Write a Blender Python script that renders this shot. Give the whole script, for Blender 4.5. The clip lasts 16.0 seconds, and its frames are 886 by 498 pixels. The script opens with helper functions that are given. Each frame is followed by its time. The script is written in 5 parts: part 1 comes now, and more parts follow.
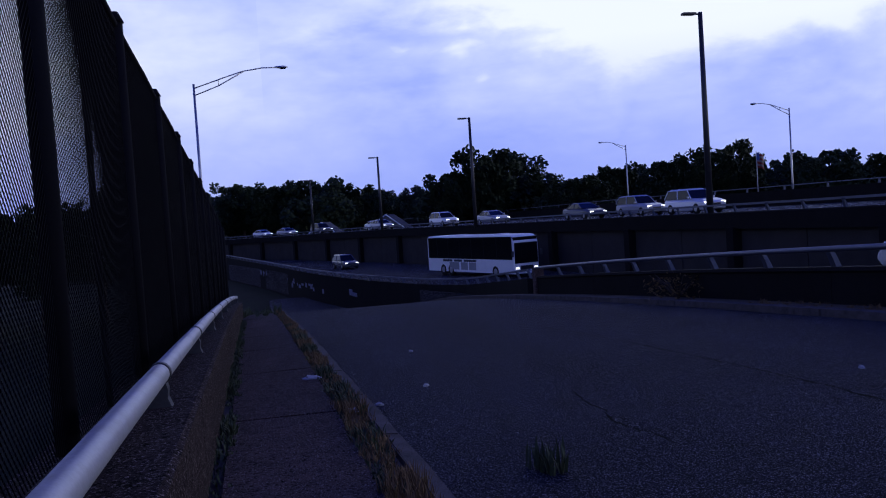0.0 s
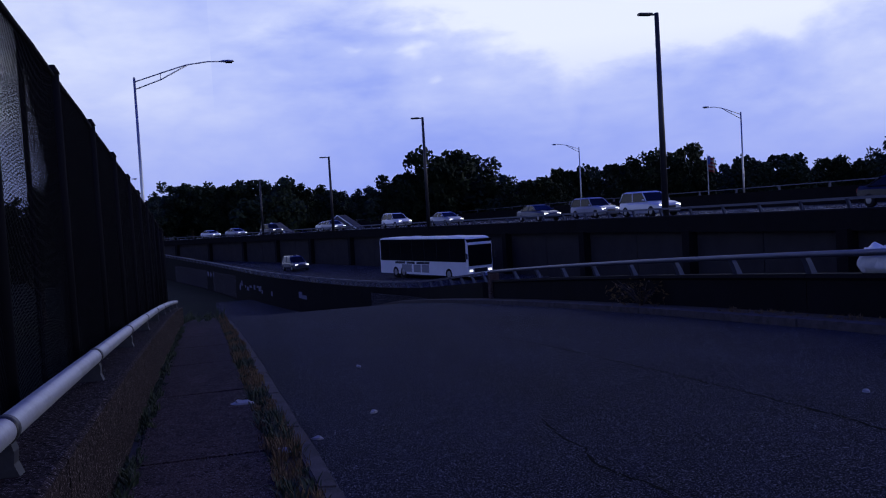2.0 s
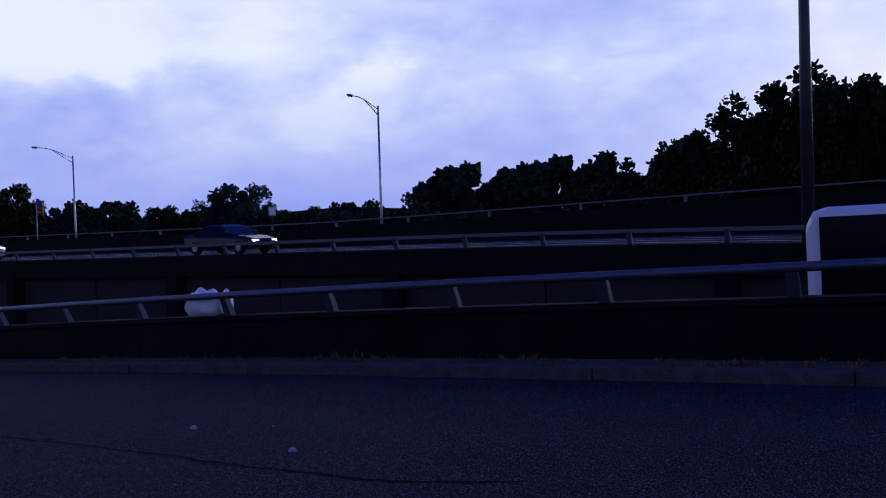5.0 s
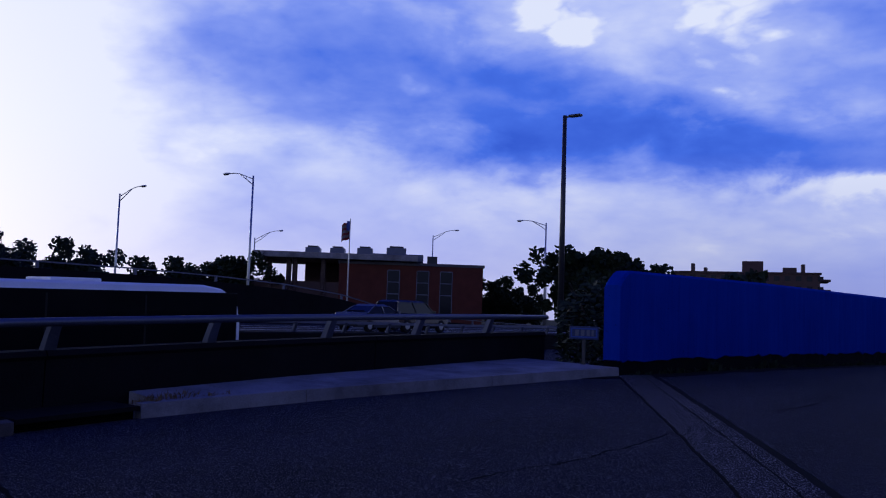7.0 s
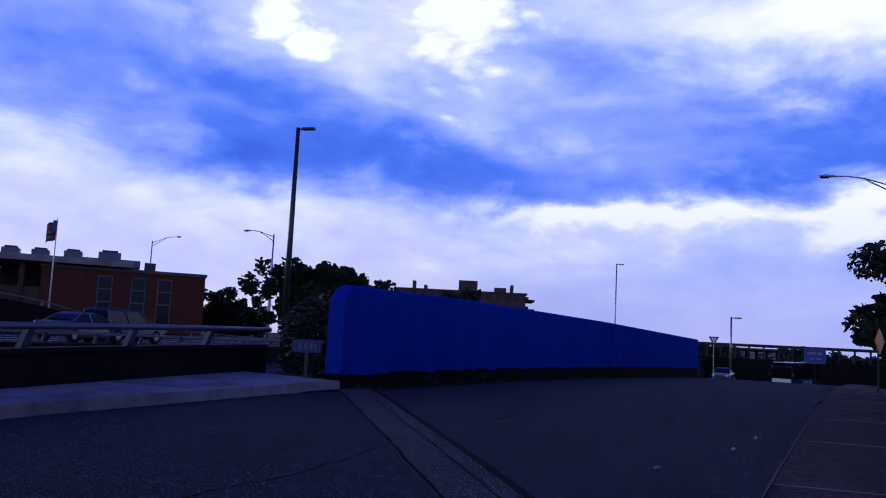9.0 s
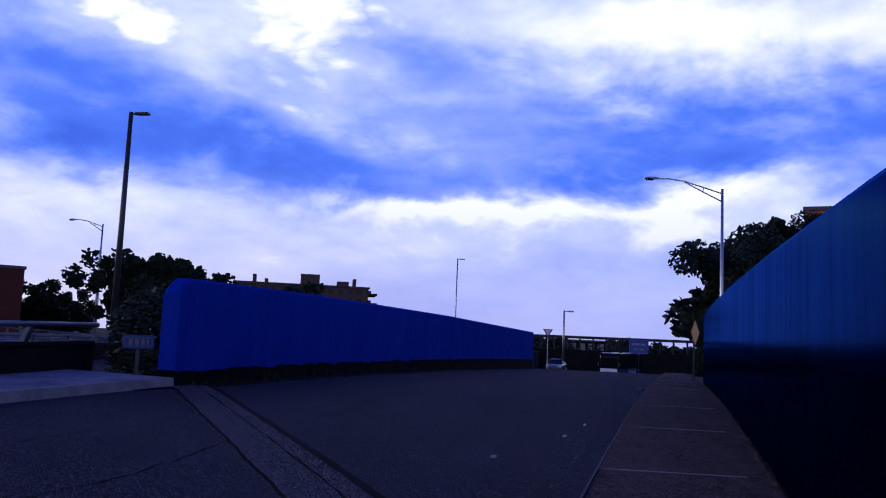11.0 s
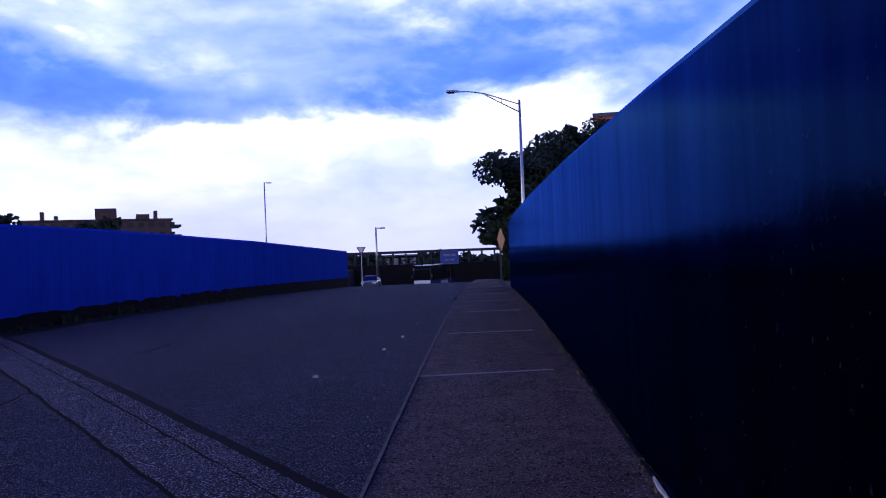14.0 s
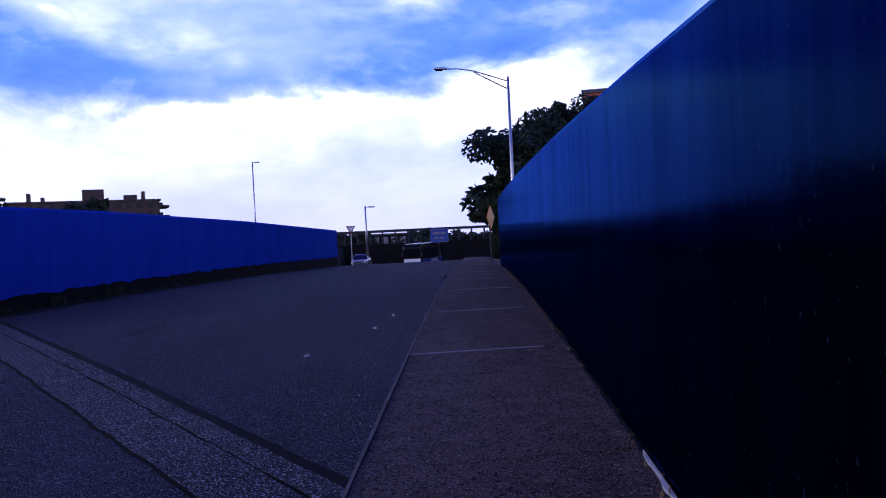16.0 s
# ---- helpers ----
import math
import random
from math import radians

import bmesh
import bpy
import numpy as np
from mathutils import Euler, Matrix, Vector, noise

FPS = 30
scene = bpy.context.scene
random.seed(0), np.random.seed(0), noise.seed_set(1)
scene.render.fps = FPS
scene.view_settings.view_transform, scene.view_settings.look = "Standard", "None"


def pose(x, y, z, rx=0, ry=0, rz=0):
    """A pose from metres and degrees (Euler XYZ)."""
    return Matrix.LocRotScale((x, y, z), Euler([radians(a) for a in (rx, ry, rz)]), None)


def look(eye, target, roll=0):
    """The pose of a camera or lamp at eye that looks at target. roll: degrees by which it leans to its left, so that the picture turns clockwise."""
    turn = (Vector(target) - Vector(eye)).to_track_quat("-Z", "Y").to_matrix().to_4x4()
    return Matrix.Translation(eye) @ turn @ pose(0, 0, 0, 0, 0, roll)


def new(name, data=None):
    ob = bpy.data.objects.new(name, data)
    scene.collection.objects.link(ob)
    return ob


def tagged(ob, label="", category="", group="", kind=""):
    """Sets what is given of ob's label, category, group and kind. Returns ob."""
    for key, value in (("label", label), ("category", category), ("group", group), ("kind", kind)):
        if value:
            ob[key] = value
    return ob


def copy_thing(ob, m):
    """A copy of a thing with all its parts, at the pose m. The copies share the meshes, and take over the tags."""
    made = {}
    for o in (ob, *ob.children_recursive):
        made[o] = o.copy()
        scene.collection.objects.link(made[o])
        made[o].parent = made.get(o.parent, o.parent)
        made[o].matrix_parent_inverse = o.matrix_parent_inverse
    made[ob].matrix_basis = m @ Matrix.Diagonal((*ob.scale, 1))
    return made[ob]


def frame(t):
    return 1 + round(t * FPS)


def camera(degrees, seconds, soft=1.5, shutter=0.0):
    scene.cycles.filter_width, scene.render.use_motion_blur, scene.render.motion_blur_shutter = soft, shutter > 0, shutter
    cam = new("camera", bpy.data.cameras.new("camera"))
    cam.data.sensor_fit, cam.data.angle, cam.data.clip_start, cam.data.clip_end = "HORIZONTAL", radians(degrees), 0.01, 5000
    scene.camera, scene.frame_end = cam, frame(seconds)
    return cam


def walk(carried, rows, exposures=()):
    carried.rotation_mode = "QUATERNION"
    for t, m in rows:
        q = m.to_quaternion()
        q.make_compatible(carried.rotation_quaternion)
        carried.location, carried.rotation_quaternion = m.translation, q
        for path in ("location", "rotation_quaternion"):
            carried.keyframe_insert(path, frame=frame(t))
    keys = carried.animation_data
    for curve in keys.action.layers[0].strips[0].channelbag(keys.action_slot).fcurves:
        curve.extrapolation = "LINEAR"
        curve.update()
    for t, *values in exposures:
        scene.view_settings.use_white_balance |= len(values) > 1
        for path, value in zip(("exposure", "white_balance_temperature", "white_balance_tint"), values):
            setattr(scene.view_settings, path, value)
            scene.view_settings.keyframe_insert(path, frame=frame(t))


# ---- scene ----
cam = camera(55.7, 16.0, 1.1)
# seconds, x, y, z, yaw, pitch, roll
PATH = [
    (0.00, 0.29, 1.33, 1.60, 168.47, -2.39, 3.72),
    (0.50, 0.29, 1.33, 1.60, 168.00, -2.37, 3.88),
    (0.80, 0.28, 1.33, 1.60, 167.70, -2.38, 3.86),
    (1.00, 0.02, 0.10, 1.60, 166.90, -2.44, 3.72),
    (1.50, 0.00, 0.00, 1.60, 166.33, -2.49, 3.54),
    (2.00, 0.00, 0.00, 1.60, 165.24, -2.50, 3.36),
    (2.50, 0.00, 0.00, 1.60, 162.64, -2.63, 3.05),
    (3.00, 0.00, 0.00, 1.60, 158.67, -2.93, 2.59),
    (3.50, 0.00, 0.00, 1.60, 153.12, -3.09, 2.21),
    (4.00, 0.00, 0.00, 1.60, 144.22, -3.03, 1.85),
    (4.20, 0.00, 0.00, 1.60, 140.39, -3.05, 1.82),
    (6.30, 0.00, 0.00, 1.60, 70.81, 1.98, -0.22),
    (6.50, 0.00, 0.00, 1.60, 59.31, 2.45, -1.15),
    (7.00, 0.00, 0.00, 1.60, 36.74, 4.42, -1.96),
    (7.50, 0.00, 0.00, 1.60, 31.32, 5.02, -2.76),
    (8.00, 0.00, 0.00, 1.60, 23.87, 5.58, -2.81),
    (8.20, 0.00, 0.00, 1.60, 19.68, 5.90, -2.95),
    (10.30, 0.00, 0.00, 1.60, 16.47, 6.20, -2.95),
    (10.50, 0.00, 0.00, 1.60, 14.72, 6.09, -2.88),
    (11.00, 0.00, 0.00, 1.60, 7.37, 6.21, -2.50),
    (11.50, 0.00, 0.00, 1.60, 2.96, 6.21, -1.62),
    (12.00, 0.00, 0.00, 1.60, 0.57, 5.26, -0.98),
    (12.50, 0.00, 0.00, 1.60, -0.44, 3.93, -0.61),
    (13.00, 0.00, 0.00, 1.60, -2.16, 3.29, -0.07),
    (13.50, 0.00, 0.00, 1.60, -4.50, 2.35, 0.80),
    (14.00, 0.00, 0.00, 1.60, -5.25, 0.71, 2.20),
    (14.50, 0.00, 0.00, 1.60, -5.55, -0.14, 3.00),
    (15.00, 0.00, 0.00, 1.60, -5.62, -0.80, 3.15),
    (15.50, 0.00, 0.00, 1.60, -5.77, -0.87, 2.83),
    (16.00, 0.00, 0.00, 1.60, -5.95, -0.81, 2.73),
]
walk(cam, [(t, pose(x, y, z, 90 + p, r, w)) for t, x, y, z, w, p, r in PATH],
     exposures=[(0.0, -0.1, 5900, 11), (1.0, -0.2, 5900, 11), (4.2, -0.25, 5900, 11), (6.3, -0.25, 5900, 11), (7.0, -0.3, 5900, 11), (8.2, 0.0, 6000, 11), (10.4, 0.1, 6200, 11), (11.0, 0.15, 6200, 11), (12.0, 0.27, 6300, 11), (13.0, 0.52, 6400, 12), (14.0, 0.85, 6500, 12), (16.0, 0.9, 6500, 12)])

# ---- world and light ----
SUN_AZ, SUN_EL = 78.0, 8.0
world = bpy.data.worlds.new("dusk_sky")
scene.world = world
world.use_nodes = True


class Nodes:
    """Short hand for building node trees."""

    def __init__(self, tree):
        self.t = tree
        tree.nodes.clear()

    def add(self, kind, **kw):
        n = self.t.nodes.new(kind)
        for k, v in kw.items():
            if k == "operation":
                n.operation = v
            elif k == "blend":
                n.data_type, n.blend_type = "RGBA", v
        return n

    def link(self, a, b):
        self.t.links.new(a, b)

    def put(self, socket, v):
        if isinstance(v, (int, float)):
            socket.default_value = v
        elif isinstance(v, tuple):
            socket.default_value = v if len(v) == len(socket.default_value) else (*v, 1.0)
        else:
            self.link(v, socket)

    def math(self, op, a, b=0.0, c=0.0, clamp=False):
        n = self.add("ShaderNodeMath", operation=op)
        n.use_clamp = clamp
        for i, v in enumerate((a, b, c)):
            self.put(n.inputs[i], v)
        return n.outputs[0]

    def mix(self, f, a, b, blend="MIX"):
        n = self.add("ShaderNodeMix", blend=blend)
        self.put(n.inputs[0], f)
        self.put(n.inputs[6], a)
        self.put(n.inputs[7], b)
        return n.outputs[2]

    def noise(self, vec, scale, detail=4.0, rough=0.55, distort=0.0):
        n = self.add("ShaderNodeTexNoise")
        if vec is not None:
            self.link(vec, n.inputs["Vector"])
        n.inputs["Scale"].default_value, n.inputs["Detail"].default_value = scale, detail
        n.inputs["Roughness"].default_value, n.inputs["Distortion"].default_value = rough, distort
        return n.outputs["Fac"]

    def ramp(self, f, *stops):
        n = self.add("ShaderNodeValToRGB")
        self.put(n.inputs[0], f)
        e = n.color_ramp.elements
        while len(e) < len(stops):
            e.new(0.5)
        for el, (pos, col) in zip(e, stops):
            el.position = pos
            el.color = (*col, 1.0) if isinstance(col, tuple) else (col, col, col, 1.0)
        return n.outputs[0]

    def scaled(self, vec, x, y, z):
        n = self.add("ShaderNodeMapping")
        self.link(vec, n.inputs["Vector"])
        n.inputs["Scale"].default_value = (x, y, z)
        return n.outputs[0]


def build_sky():
    n = Nodes(world.node_tree)
    co = n.add("ShaderNodeTexCoord").outputs["Generated"]
    sep = n.add("ShaderNodeSeparateXYZ")
    n.link(co, sep.inputs[0])
    sky = n.add("ShaderNodeTexSky")
    sky.sky_type, sky.sun_disc = "NISHITA", False
    sky.sun_elevation, sky.sun_rotation = radians(SUN_EL), radians(-SUN_AZ)
    clear = n.mix(1.0, sky.outputs[0], (0.05, 0.05, 0.06), "MULTIPLY")
    # azimuth and height in degrees, ruffled so that cloud edges are ragged
    tall = n.scaled(co, 1.0, 1.0, 2.1)
    ruffle = n.noise(tall, 3.2, 6.0, 0.55, 0.2)
    ruffle2 = n.noise(n.scaled(co, 1.3, 1.3, 2.6), 4.6, 6.0, 0.55, 0.2)
    azd = n.math("ADD", n.math("MULTIPLY", n.math("ARCTAN2", n.math("MULTIPLY", sep.outputs[0], -1.0), sep.outputs[1]), 57.2958), n.math("MULTIPLY", n.math("SUBTRACT", ruffle, 0.5), 20.0))
    eld = n.math("ADD", n.math("MULTIPLY", n.math("ARCSINE", sep.outputs[2]), 57.2958), n.math("MULTIPLY", n.math("SUBTRACT", ruffle2, 0.5), 13.0))
    big = n.noise(n.scaled(co, 1.0, 1.0, 3.0), 2.4, 8.0, 0.52, 0.25)
    fine = n.noise(tall, 9.0, 6.0, 0.55, 0.3)
    # rounded billows: creases between swellings of two sizes
    swell = n.math("ABSOLUTE", n.math("SUBTRACT", n.noise(tall, 6.0, 3.0, 0.5, 0.4), 0.5))
    swell2 = n.math("ABSOLUTE", n.math("SUBTRACT", n.noise(tall, 15.0, 3.0, 0.5, 0.2), 0.5))
    puff = n.math("ADD", n.math("MULTIPLY", n.math("SUBTRACT", swell, 0.09), 1.3), n.math("MULTIPLY", n.math("SUBTRACT", swell2, 0.09), 0.6))
    body = n.math("ADD", n.math("ADD", n.math("ADD", 0.56, n.math("MULTIPLY", puff, 0.22)), n.math("MULTIPLY", n.math("SUBTRACT", big, 0.5), 0.62)), n.math("MULTIPLY", n.math("SUBTRACT", fine, 0.5), 0.12))

    def bank(az, el, wide, high):
        """A soft bank of cloud, 1 in its middle."""
        u = n.math("DIVIDE", n.math("SUBTRACT", azd, az), wide)
        w = n.math("DIVIDE", n.math("SUBTRACT", eld, el), high)
        return n.math("EXPONENT", n.math("MULTIPLY", n.math("ADD", n.math("MULTIPLY", u, u), n.math("MULTIPLY", w, w)), -1.0))

    def near(az, el, sharp):
        """1 towards a direction, falling off around it."""
        d = (-math.sin(radians(az)) * math.cos(radians(el)), math.cos(radians(az)) * math.cos(radians(el)), math.sin(radians(el)))
        s = n.math("ADD", n.math("ADD", n.math("MULTIPLY", sep.outputs[0], d[0]), n.math("MULTIPLY", sep.outputs[1], d[1])), n.math("MULTIPLY", sep.outputs[2], d[2]))
        return n.math("POWER", n.math("MAXIMUM", s, 0.0), sharp)

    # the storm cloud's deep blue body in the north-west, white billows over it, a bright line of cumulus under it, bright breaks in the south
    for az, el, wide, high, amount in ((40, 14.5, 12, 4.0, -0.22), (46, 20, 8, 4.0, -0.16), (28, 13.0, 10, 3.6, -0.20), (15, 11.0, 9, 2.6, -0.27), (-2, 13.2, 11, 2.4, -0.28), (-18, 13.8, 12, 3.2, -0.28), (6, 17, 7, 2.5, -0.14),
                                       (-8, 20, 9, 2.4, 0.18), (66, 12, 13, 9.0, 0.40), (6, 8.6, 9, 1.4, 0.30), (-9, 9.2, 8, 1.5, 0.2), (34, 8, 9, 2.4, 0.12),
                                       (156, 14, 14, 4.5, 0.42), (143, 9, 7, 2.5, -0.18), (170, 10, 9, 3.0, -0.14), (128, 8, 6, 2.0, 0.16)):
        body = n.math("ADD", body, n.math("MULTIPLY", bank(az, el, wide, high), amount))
    # sunlit cumulus heads with hard edges over the storm
    heads = n.math("ADD", n.math("ADD", bank(30.5, 21, 3.6, 2.8), bank(17.5, 20.5, 4.6, 4.4)), n.math("MULTIPLY", bank(3, 8.6, 9, 1.5), 0.55))
    heads = n.ramp(n.math("ADD", heads, n.math("MULTIPLY", puff, 2.2)), (0.34, 0.0), (0.80, 1.0))
    body = n.math("ADD", body, n.math("MULTIPLY", heads, 0.18))
    glow = n.math("MULTIPLY", near(SUN_AZ, 4, 22.0), 1.0)
    up = n.math("MAXIMUM", sep.outputs[2], 0.0)
    low = n.math("SUBTRACT", 1.0, n.math("MULTIPLY", up, 5.2), clamp=True)
    band = n.math("POWER", low, 1.1)
    cloud = n.ramp(body, (0.06, (0.012, 0.055, 0.50)), (0.28, (0.070, 0.165, 0.75)), (0.44, (0.23, 0.32, 0.85)), (0.57, (0.50, 0.56, 0.91)), (0.70, (0.84, 0.85, 0.95)))
    south = n.math("MULTIPLY", n.math("SUBTRACT", 0.25, sep.outputs[1]), 1.1, clamp=True)
    haze = n.mix(south, (0.66, 0.62, 0.86), (0.27, 0.33, 0.82))
    cloud = n.mix(n.math("MULTIPLY", south, 0.55), cloud, n.ramp(body, (0.35, (0.38, 0.44, 0.88)), (0.75, (0.94, 0.95, 1.0))))
    haze = n.mix(n.math("MULTIPLY", near(15, 4, 22.0), 0.85), haze, (0.26, 0.27, 0.52))
    haze = n.mix(near(-10, 3, 12.0), haze, (0.34, 0.36, 0.70))
    haze = n.mix(glow, haze, (1.15, 1.02, 1.1))
    col = n.mix(n.math("MULTIPLY", band, 0.9), cloud, haze)
    col = n.mix(n.math("MULTIPLY", glow, n.ramp(body, (0.30, 0.1), (0.55, 0.95))), col, (1.2, 1.12, 1.2))
    # dark sky added out of view in the east, to keep east-facing sides dark
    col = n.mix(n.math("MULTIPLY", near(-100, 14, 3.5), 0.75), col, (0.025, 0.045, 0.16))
    # sky above the view darkened to dim the light on the ground
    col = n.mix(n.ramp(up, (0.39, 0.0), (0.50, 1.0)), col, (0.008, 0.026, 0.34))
    col = n.mix(n.math("LESS_THAN", sep.outputs[2], -0.02), col, (0.01, 0.01, 0.015))
    col = n.mix(0.05, col, clear, "ADD")
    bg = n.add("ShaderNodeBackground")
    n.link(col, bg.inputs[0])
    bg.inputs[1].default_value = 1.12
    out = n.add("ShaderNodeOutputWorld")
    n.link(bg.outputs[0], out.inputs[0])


build_sky()
sun_data = bpy.data.lights.new("sun", "SUN")
sun_data.energy, sun_data.angle, sun_data.color = 0.5, radians(14), (1.0, 0.93, 0.9)
sun = new("sun", sun_data)
sun.matrix_world = look((-60 * math.sin(radians(SUN_AZ)), 60 * math.cos(radians(SUN_AZ)), 60 * math.tan(radians(SUN_EL))), (0, 0, 0))


# ---- materials ----
def material(name, col, rough=0.7, metal=0.0, var=0.25, scale=3.0, fine=40.0, bump=0.25, stain=None, spec=0.5, depth=0.004):
    m = bpy.data.materials.new(name)
    m.use_nodes = True
    n = Nodes(m.node_tree)
    co = n.add("ShaderNodeTexCoord").outputs["Object"]
    a, b = n.noise(co, scale, 5.0), n.noise(co, fine, 3.0)
    dark = tuple(c * (1 - var) for c in col)
    light = tuple(min(1.0, c * (1 + var)) for c in col)
    c = n.mix(n.ramp(n.math("ADD", n.math("MULTIPLY", a, 0.5), n.math("MULTIPLY", b, 0.5)), (0.32, 0.0), (0.68, 1.0)), dark, light)
    if stain:
        c = n.mix(n.ramp(n.noise(co, scale * 0.45, 6.0, 0.65), (0.5, 0.0), (0.68, 0.8)), c, stain)
    p = n.add("ShaderNodeBsdfPrincipled")
    n.link(c, p.inputs["Base Color"])
    n.put(p.inputs["Roughness"], n.math("ADD", n.math("MULTIPLY", a, 0.2), rough - 0.1, clamp=True))
    p.inputs["Metallic"].default_value = metal
    p.inputs["Specular IOR Level"].default_value = spec if rough < 0.8 else min(spec, 0.08)
    if bump:
        bp = n.add("ShaderNodeBump")
        bp.inputs["Strength"].default_value, bp.inputs["Distance"].default_value = bump, depth
        n.link(b, bp.inputs["Height"])
        n.link(bp.outputs[0], p.inputs["Normal"])
    out = n.add("ShaderNodeOutputMaterial")
    n.link(p.outputs[0], out.inputs[0])
    return m


def glass(name, col=(0.006, 0.007, 0.009), rough=0.12):
    return material(name, col, rough, 0.0, 0.1, 1.0, 3.0, 0.0, None, 0.2)


def lamp_material(name, col, strength):
    m = bpy.data.materials.new(name)
    m.use_nodes = True
    n = Nodes(m.node_tree)
    e = n.add("ShaderNodeEmission")
    e.inputs[0].default_value, e.inputs[1].default_value = (*col, 1), strength
    out = n.add("ShaderNodeOutputMaterial")
    n.link(e.outputs[0], out.inputs[0])
    return m


def gritty_material(name, dark, light, stone, share, size, relief, spec):
    """Asphalt or worn concrete: patchy tone, dark pits and pale exposed stones."""
    m = bpy.data.materials.new(name)
    m.use_nodes = True
    n = Nodes(m.node_tree)
    co = n.add("ShaderNodeTexCoord").outputs["Object"]
    grit = n.noise(co, size, 2.0, 0.7)
    speck = n.noise(co, size * 0.45, 3.0, 0.6)
    mid = n.noise(co, 5.0, 6.0, 0.65)
    big = n.noise(n.scaled(co, 1.0, 0.25, 1.0), 0.5, 5.0, 0.6)
    c = n.mix(n.ramp(n.math("ADD", n.math("MULTIPLY", mid, 0.5), n.math("MULTIPLY", big, 0.5)), (0.38, 0.0), (0.62, 1.0)), dark, light)
    c = n.mix(n.ramp(speck, (0.36, 1.0), (0.48, 0.0)), c, tuple(q * 0.12 for q in dark))
    c = n.mix(n.ramp(grit, (0.62 - share, 0.0), (0.68 - share, 1.0)), c, stone)
    p = n.add("ShaderNodeBsdfPrincipled")
    n.link(c, p.inputs["Base Color"])
    n.put(p.inputs["Roughness"], n.math("ADD", n.math("MULTIPLY", mid, 0.25), 0.68))
    p.inputs["Specular IOR Level"].default_value = spec
    bp = n.add("ShaderNodeBump")
    bp.inputs["Strength"].default_value, bp.inputs["Distance"].default_value = relief, 0.016
    n.link(n.math("ADD", grit, speck), bp.inputs["Height"])
    n.link(bp.outputs[0], p.inputs["Normal"])
    out = n.add("ShaderNodeOutputMaterial")
    n.link(p.outputs[0], out.inputs[0])
    return m


def blue_paint_material(name, dark, light, gloss, sheen):
    """Semi-gloss blue paint on concrete, with vertical runs, chips and pits."""
    m = bpy.data.materials.new(name)
    m.use_nodes = True
    n = Nodes(m.node_tree)
    co = n.add("ShaderNodeTexCoord").outputs["Object"]
    runs = n.noise(n.scaled(co, 1.0, 1.0, 0.07), 2.8, 6.0, 0.72)
    cloud = n.noise(co, 0.9, 5.0, 0.6)
    pit = n.noise(co, 26.0, 2.0, 0.5)
    c = n.mix(n.ramp(n.math("ADD", n.math("MULTIPLY", runs, 0.6), n.math("MULTIPLY", cloud, 0.4)), (0.36, 0.0), (0.64, 1.0)), dark, light)
    c = n.mix(n.ramp(pit, (0.70, 0.0), (0.74, 0.8)), c, (0.012, 0.015, 0.03))
    bp = n.add("ShaderNodeBump")
    bp.inputs["Strength"].default_value, bp.inputs["Distance"].default_value = 0.14, 0.01
    n.link(n.math("ADD", n.math("MULTIPLY", pit, 0.3), cloud), bp.inputs["Height"])
    d = n.add("ShaderNodeBsdfDiffuse")
    n.link(c, d.inputs["Color"])
    n.link(bp.outputs[0], d.inputs["Normal"])
    g = n.add("ShaderNodeBsdfGlossy")
    n.link(n.mix(n.ramp(runs, (0.38, 0.0), (0.62, 1.0)), tuple(q * 0.68 for q in sheen), sheen), g.inputs["Color"])
    n.put(g.inputs["Roughness"], n.math("ADD", n.math("MULTIPLY", runs, 0.14), gloss))
    n.link(bp.outputs[0], g.inputs["Normal"])
    f = n.add("ShaderNodeFresnel")
    f.inputs[0].default_value = 1.42
    mx = n.add("ShaderNodeMixShader")
    n.link(f.outputs[0], mx.inputs[0])
    n.link(d.outputs[0], mx.inputs[1])
    n.link(g.outputs[0], mx.inputs[2])
    out = n.add("ShaderNodeOutputMaterial")
    n.link(mx.outputs[0], out.inputs[0])
    return m


ASPHALT = gritty_material("asphalt", (0.003, 0.004, 0.009), (0.021, 0.022, 0.038), (0.24, 0.23, 0.26), 0.05, 70.0, 1.0, 0.06)
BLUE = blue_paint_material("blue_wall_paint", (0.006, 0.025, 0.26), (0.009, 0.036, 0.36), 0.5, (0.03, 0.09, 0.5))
# near-black copy of the blue paint; the east wall's shade is in its colour
BLUE_SHADED = blue_paint_material("blue_wall_paint_shaded", (0.0001, 0.0002, 0.0006), (0.0002, 0.0004, 0.0018), 0.08, (0.018, 0.080, 0.34))
CONCRETE = gritty_material("weathered_concrete", (0.036, 0.023, 0.021), (0.118, 0.082, 0.075), (0.30, 0.25, 0.24), 0.03, 66.0, 0.8, 0.03)
PANEL = material("dark_wall_panel", (0.038, 0.036, 0.038), 0.9, 0, 0.35, 0.8, 30.0, 0.4, (0.045, 0.04, 0.04))
JOINT = gritty_material("rough_joint_concrete", (0.007, 0.007, 0.010), (0.040, 0.038, 0.045), (0.40, 0.38, 0.40), 0.055, 56.0, 1.0, 0.06)
CONCRETE_BROWN = gritty_material("dark_brown_concrete", (0.009, 0.0065, 0.0065), (0.050, 0.037, 0.034), (0.22, 0.18, 0.17), 0.04, 50.0, 0.9, 0.03)
# blotchy concrete, base near-black: the shade on the parapet faces is put into it
CONCRETE_DARK = material("shaded_stained_concrete", (0.010, 0.0095, 0.011), 0.9, 0, 0.4, 1.2, 40.0, 0.5, (0.007, 0.0065, 0.007))
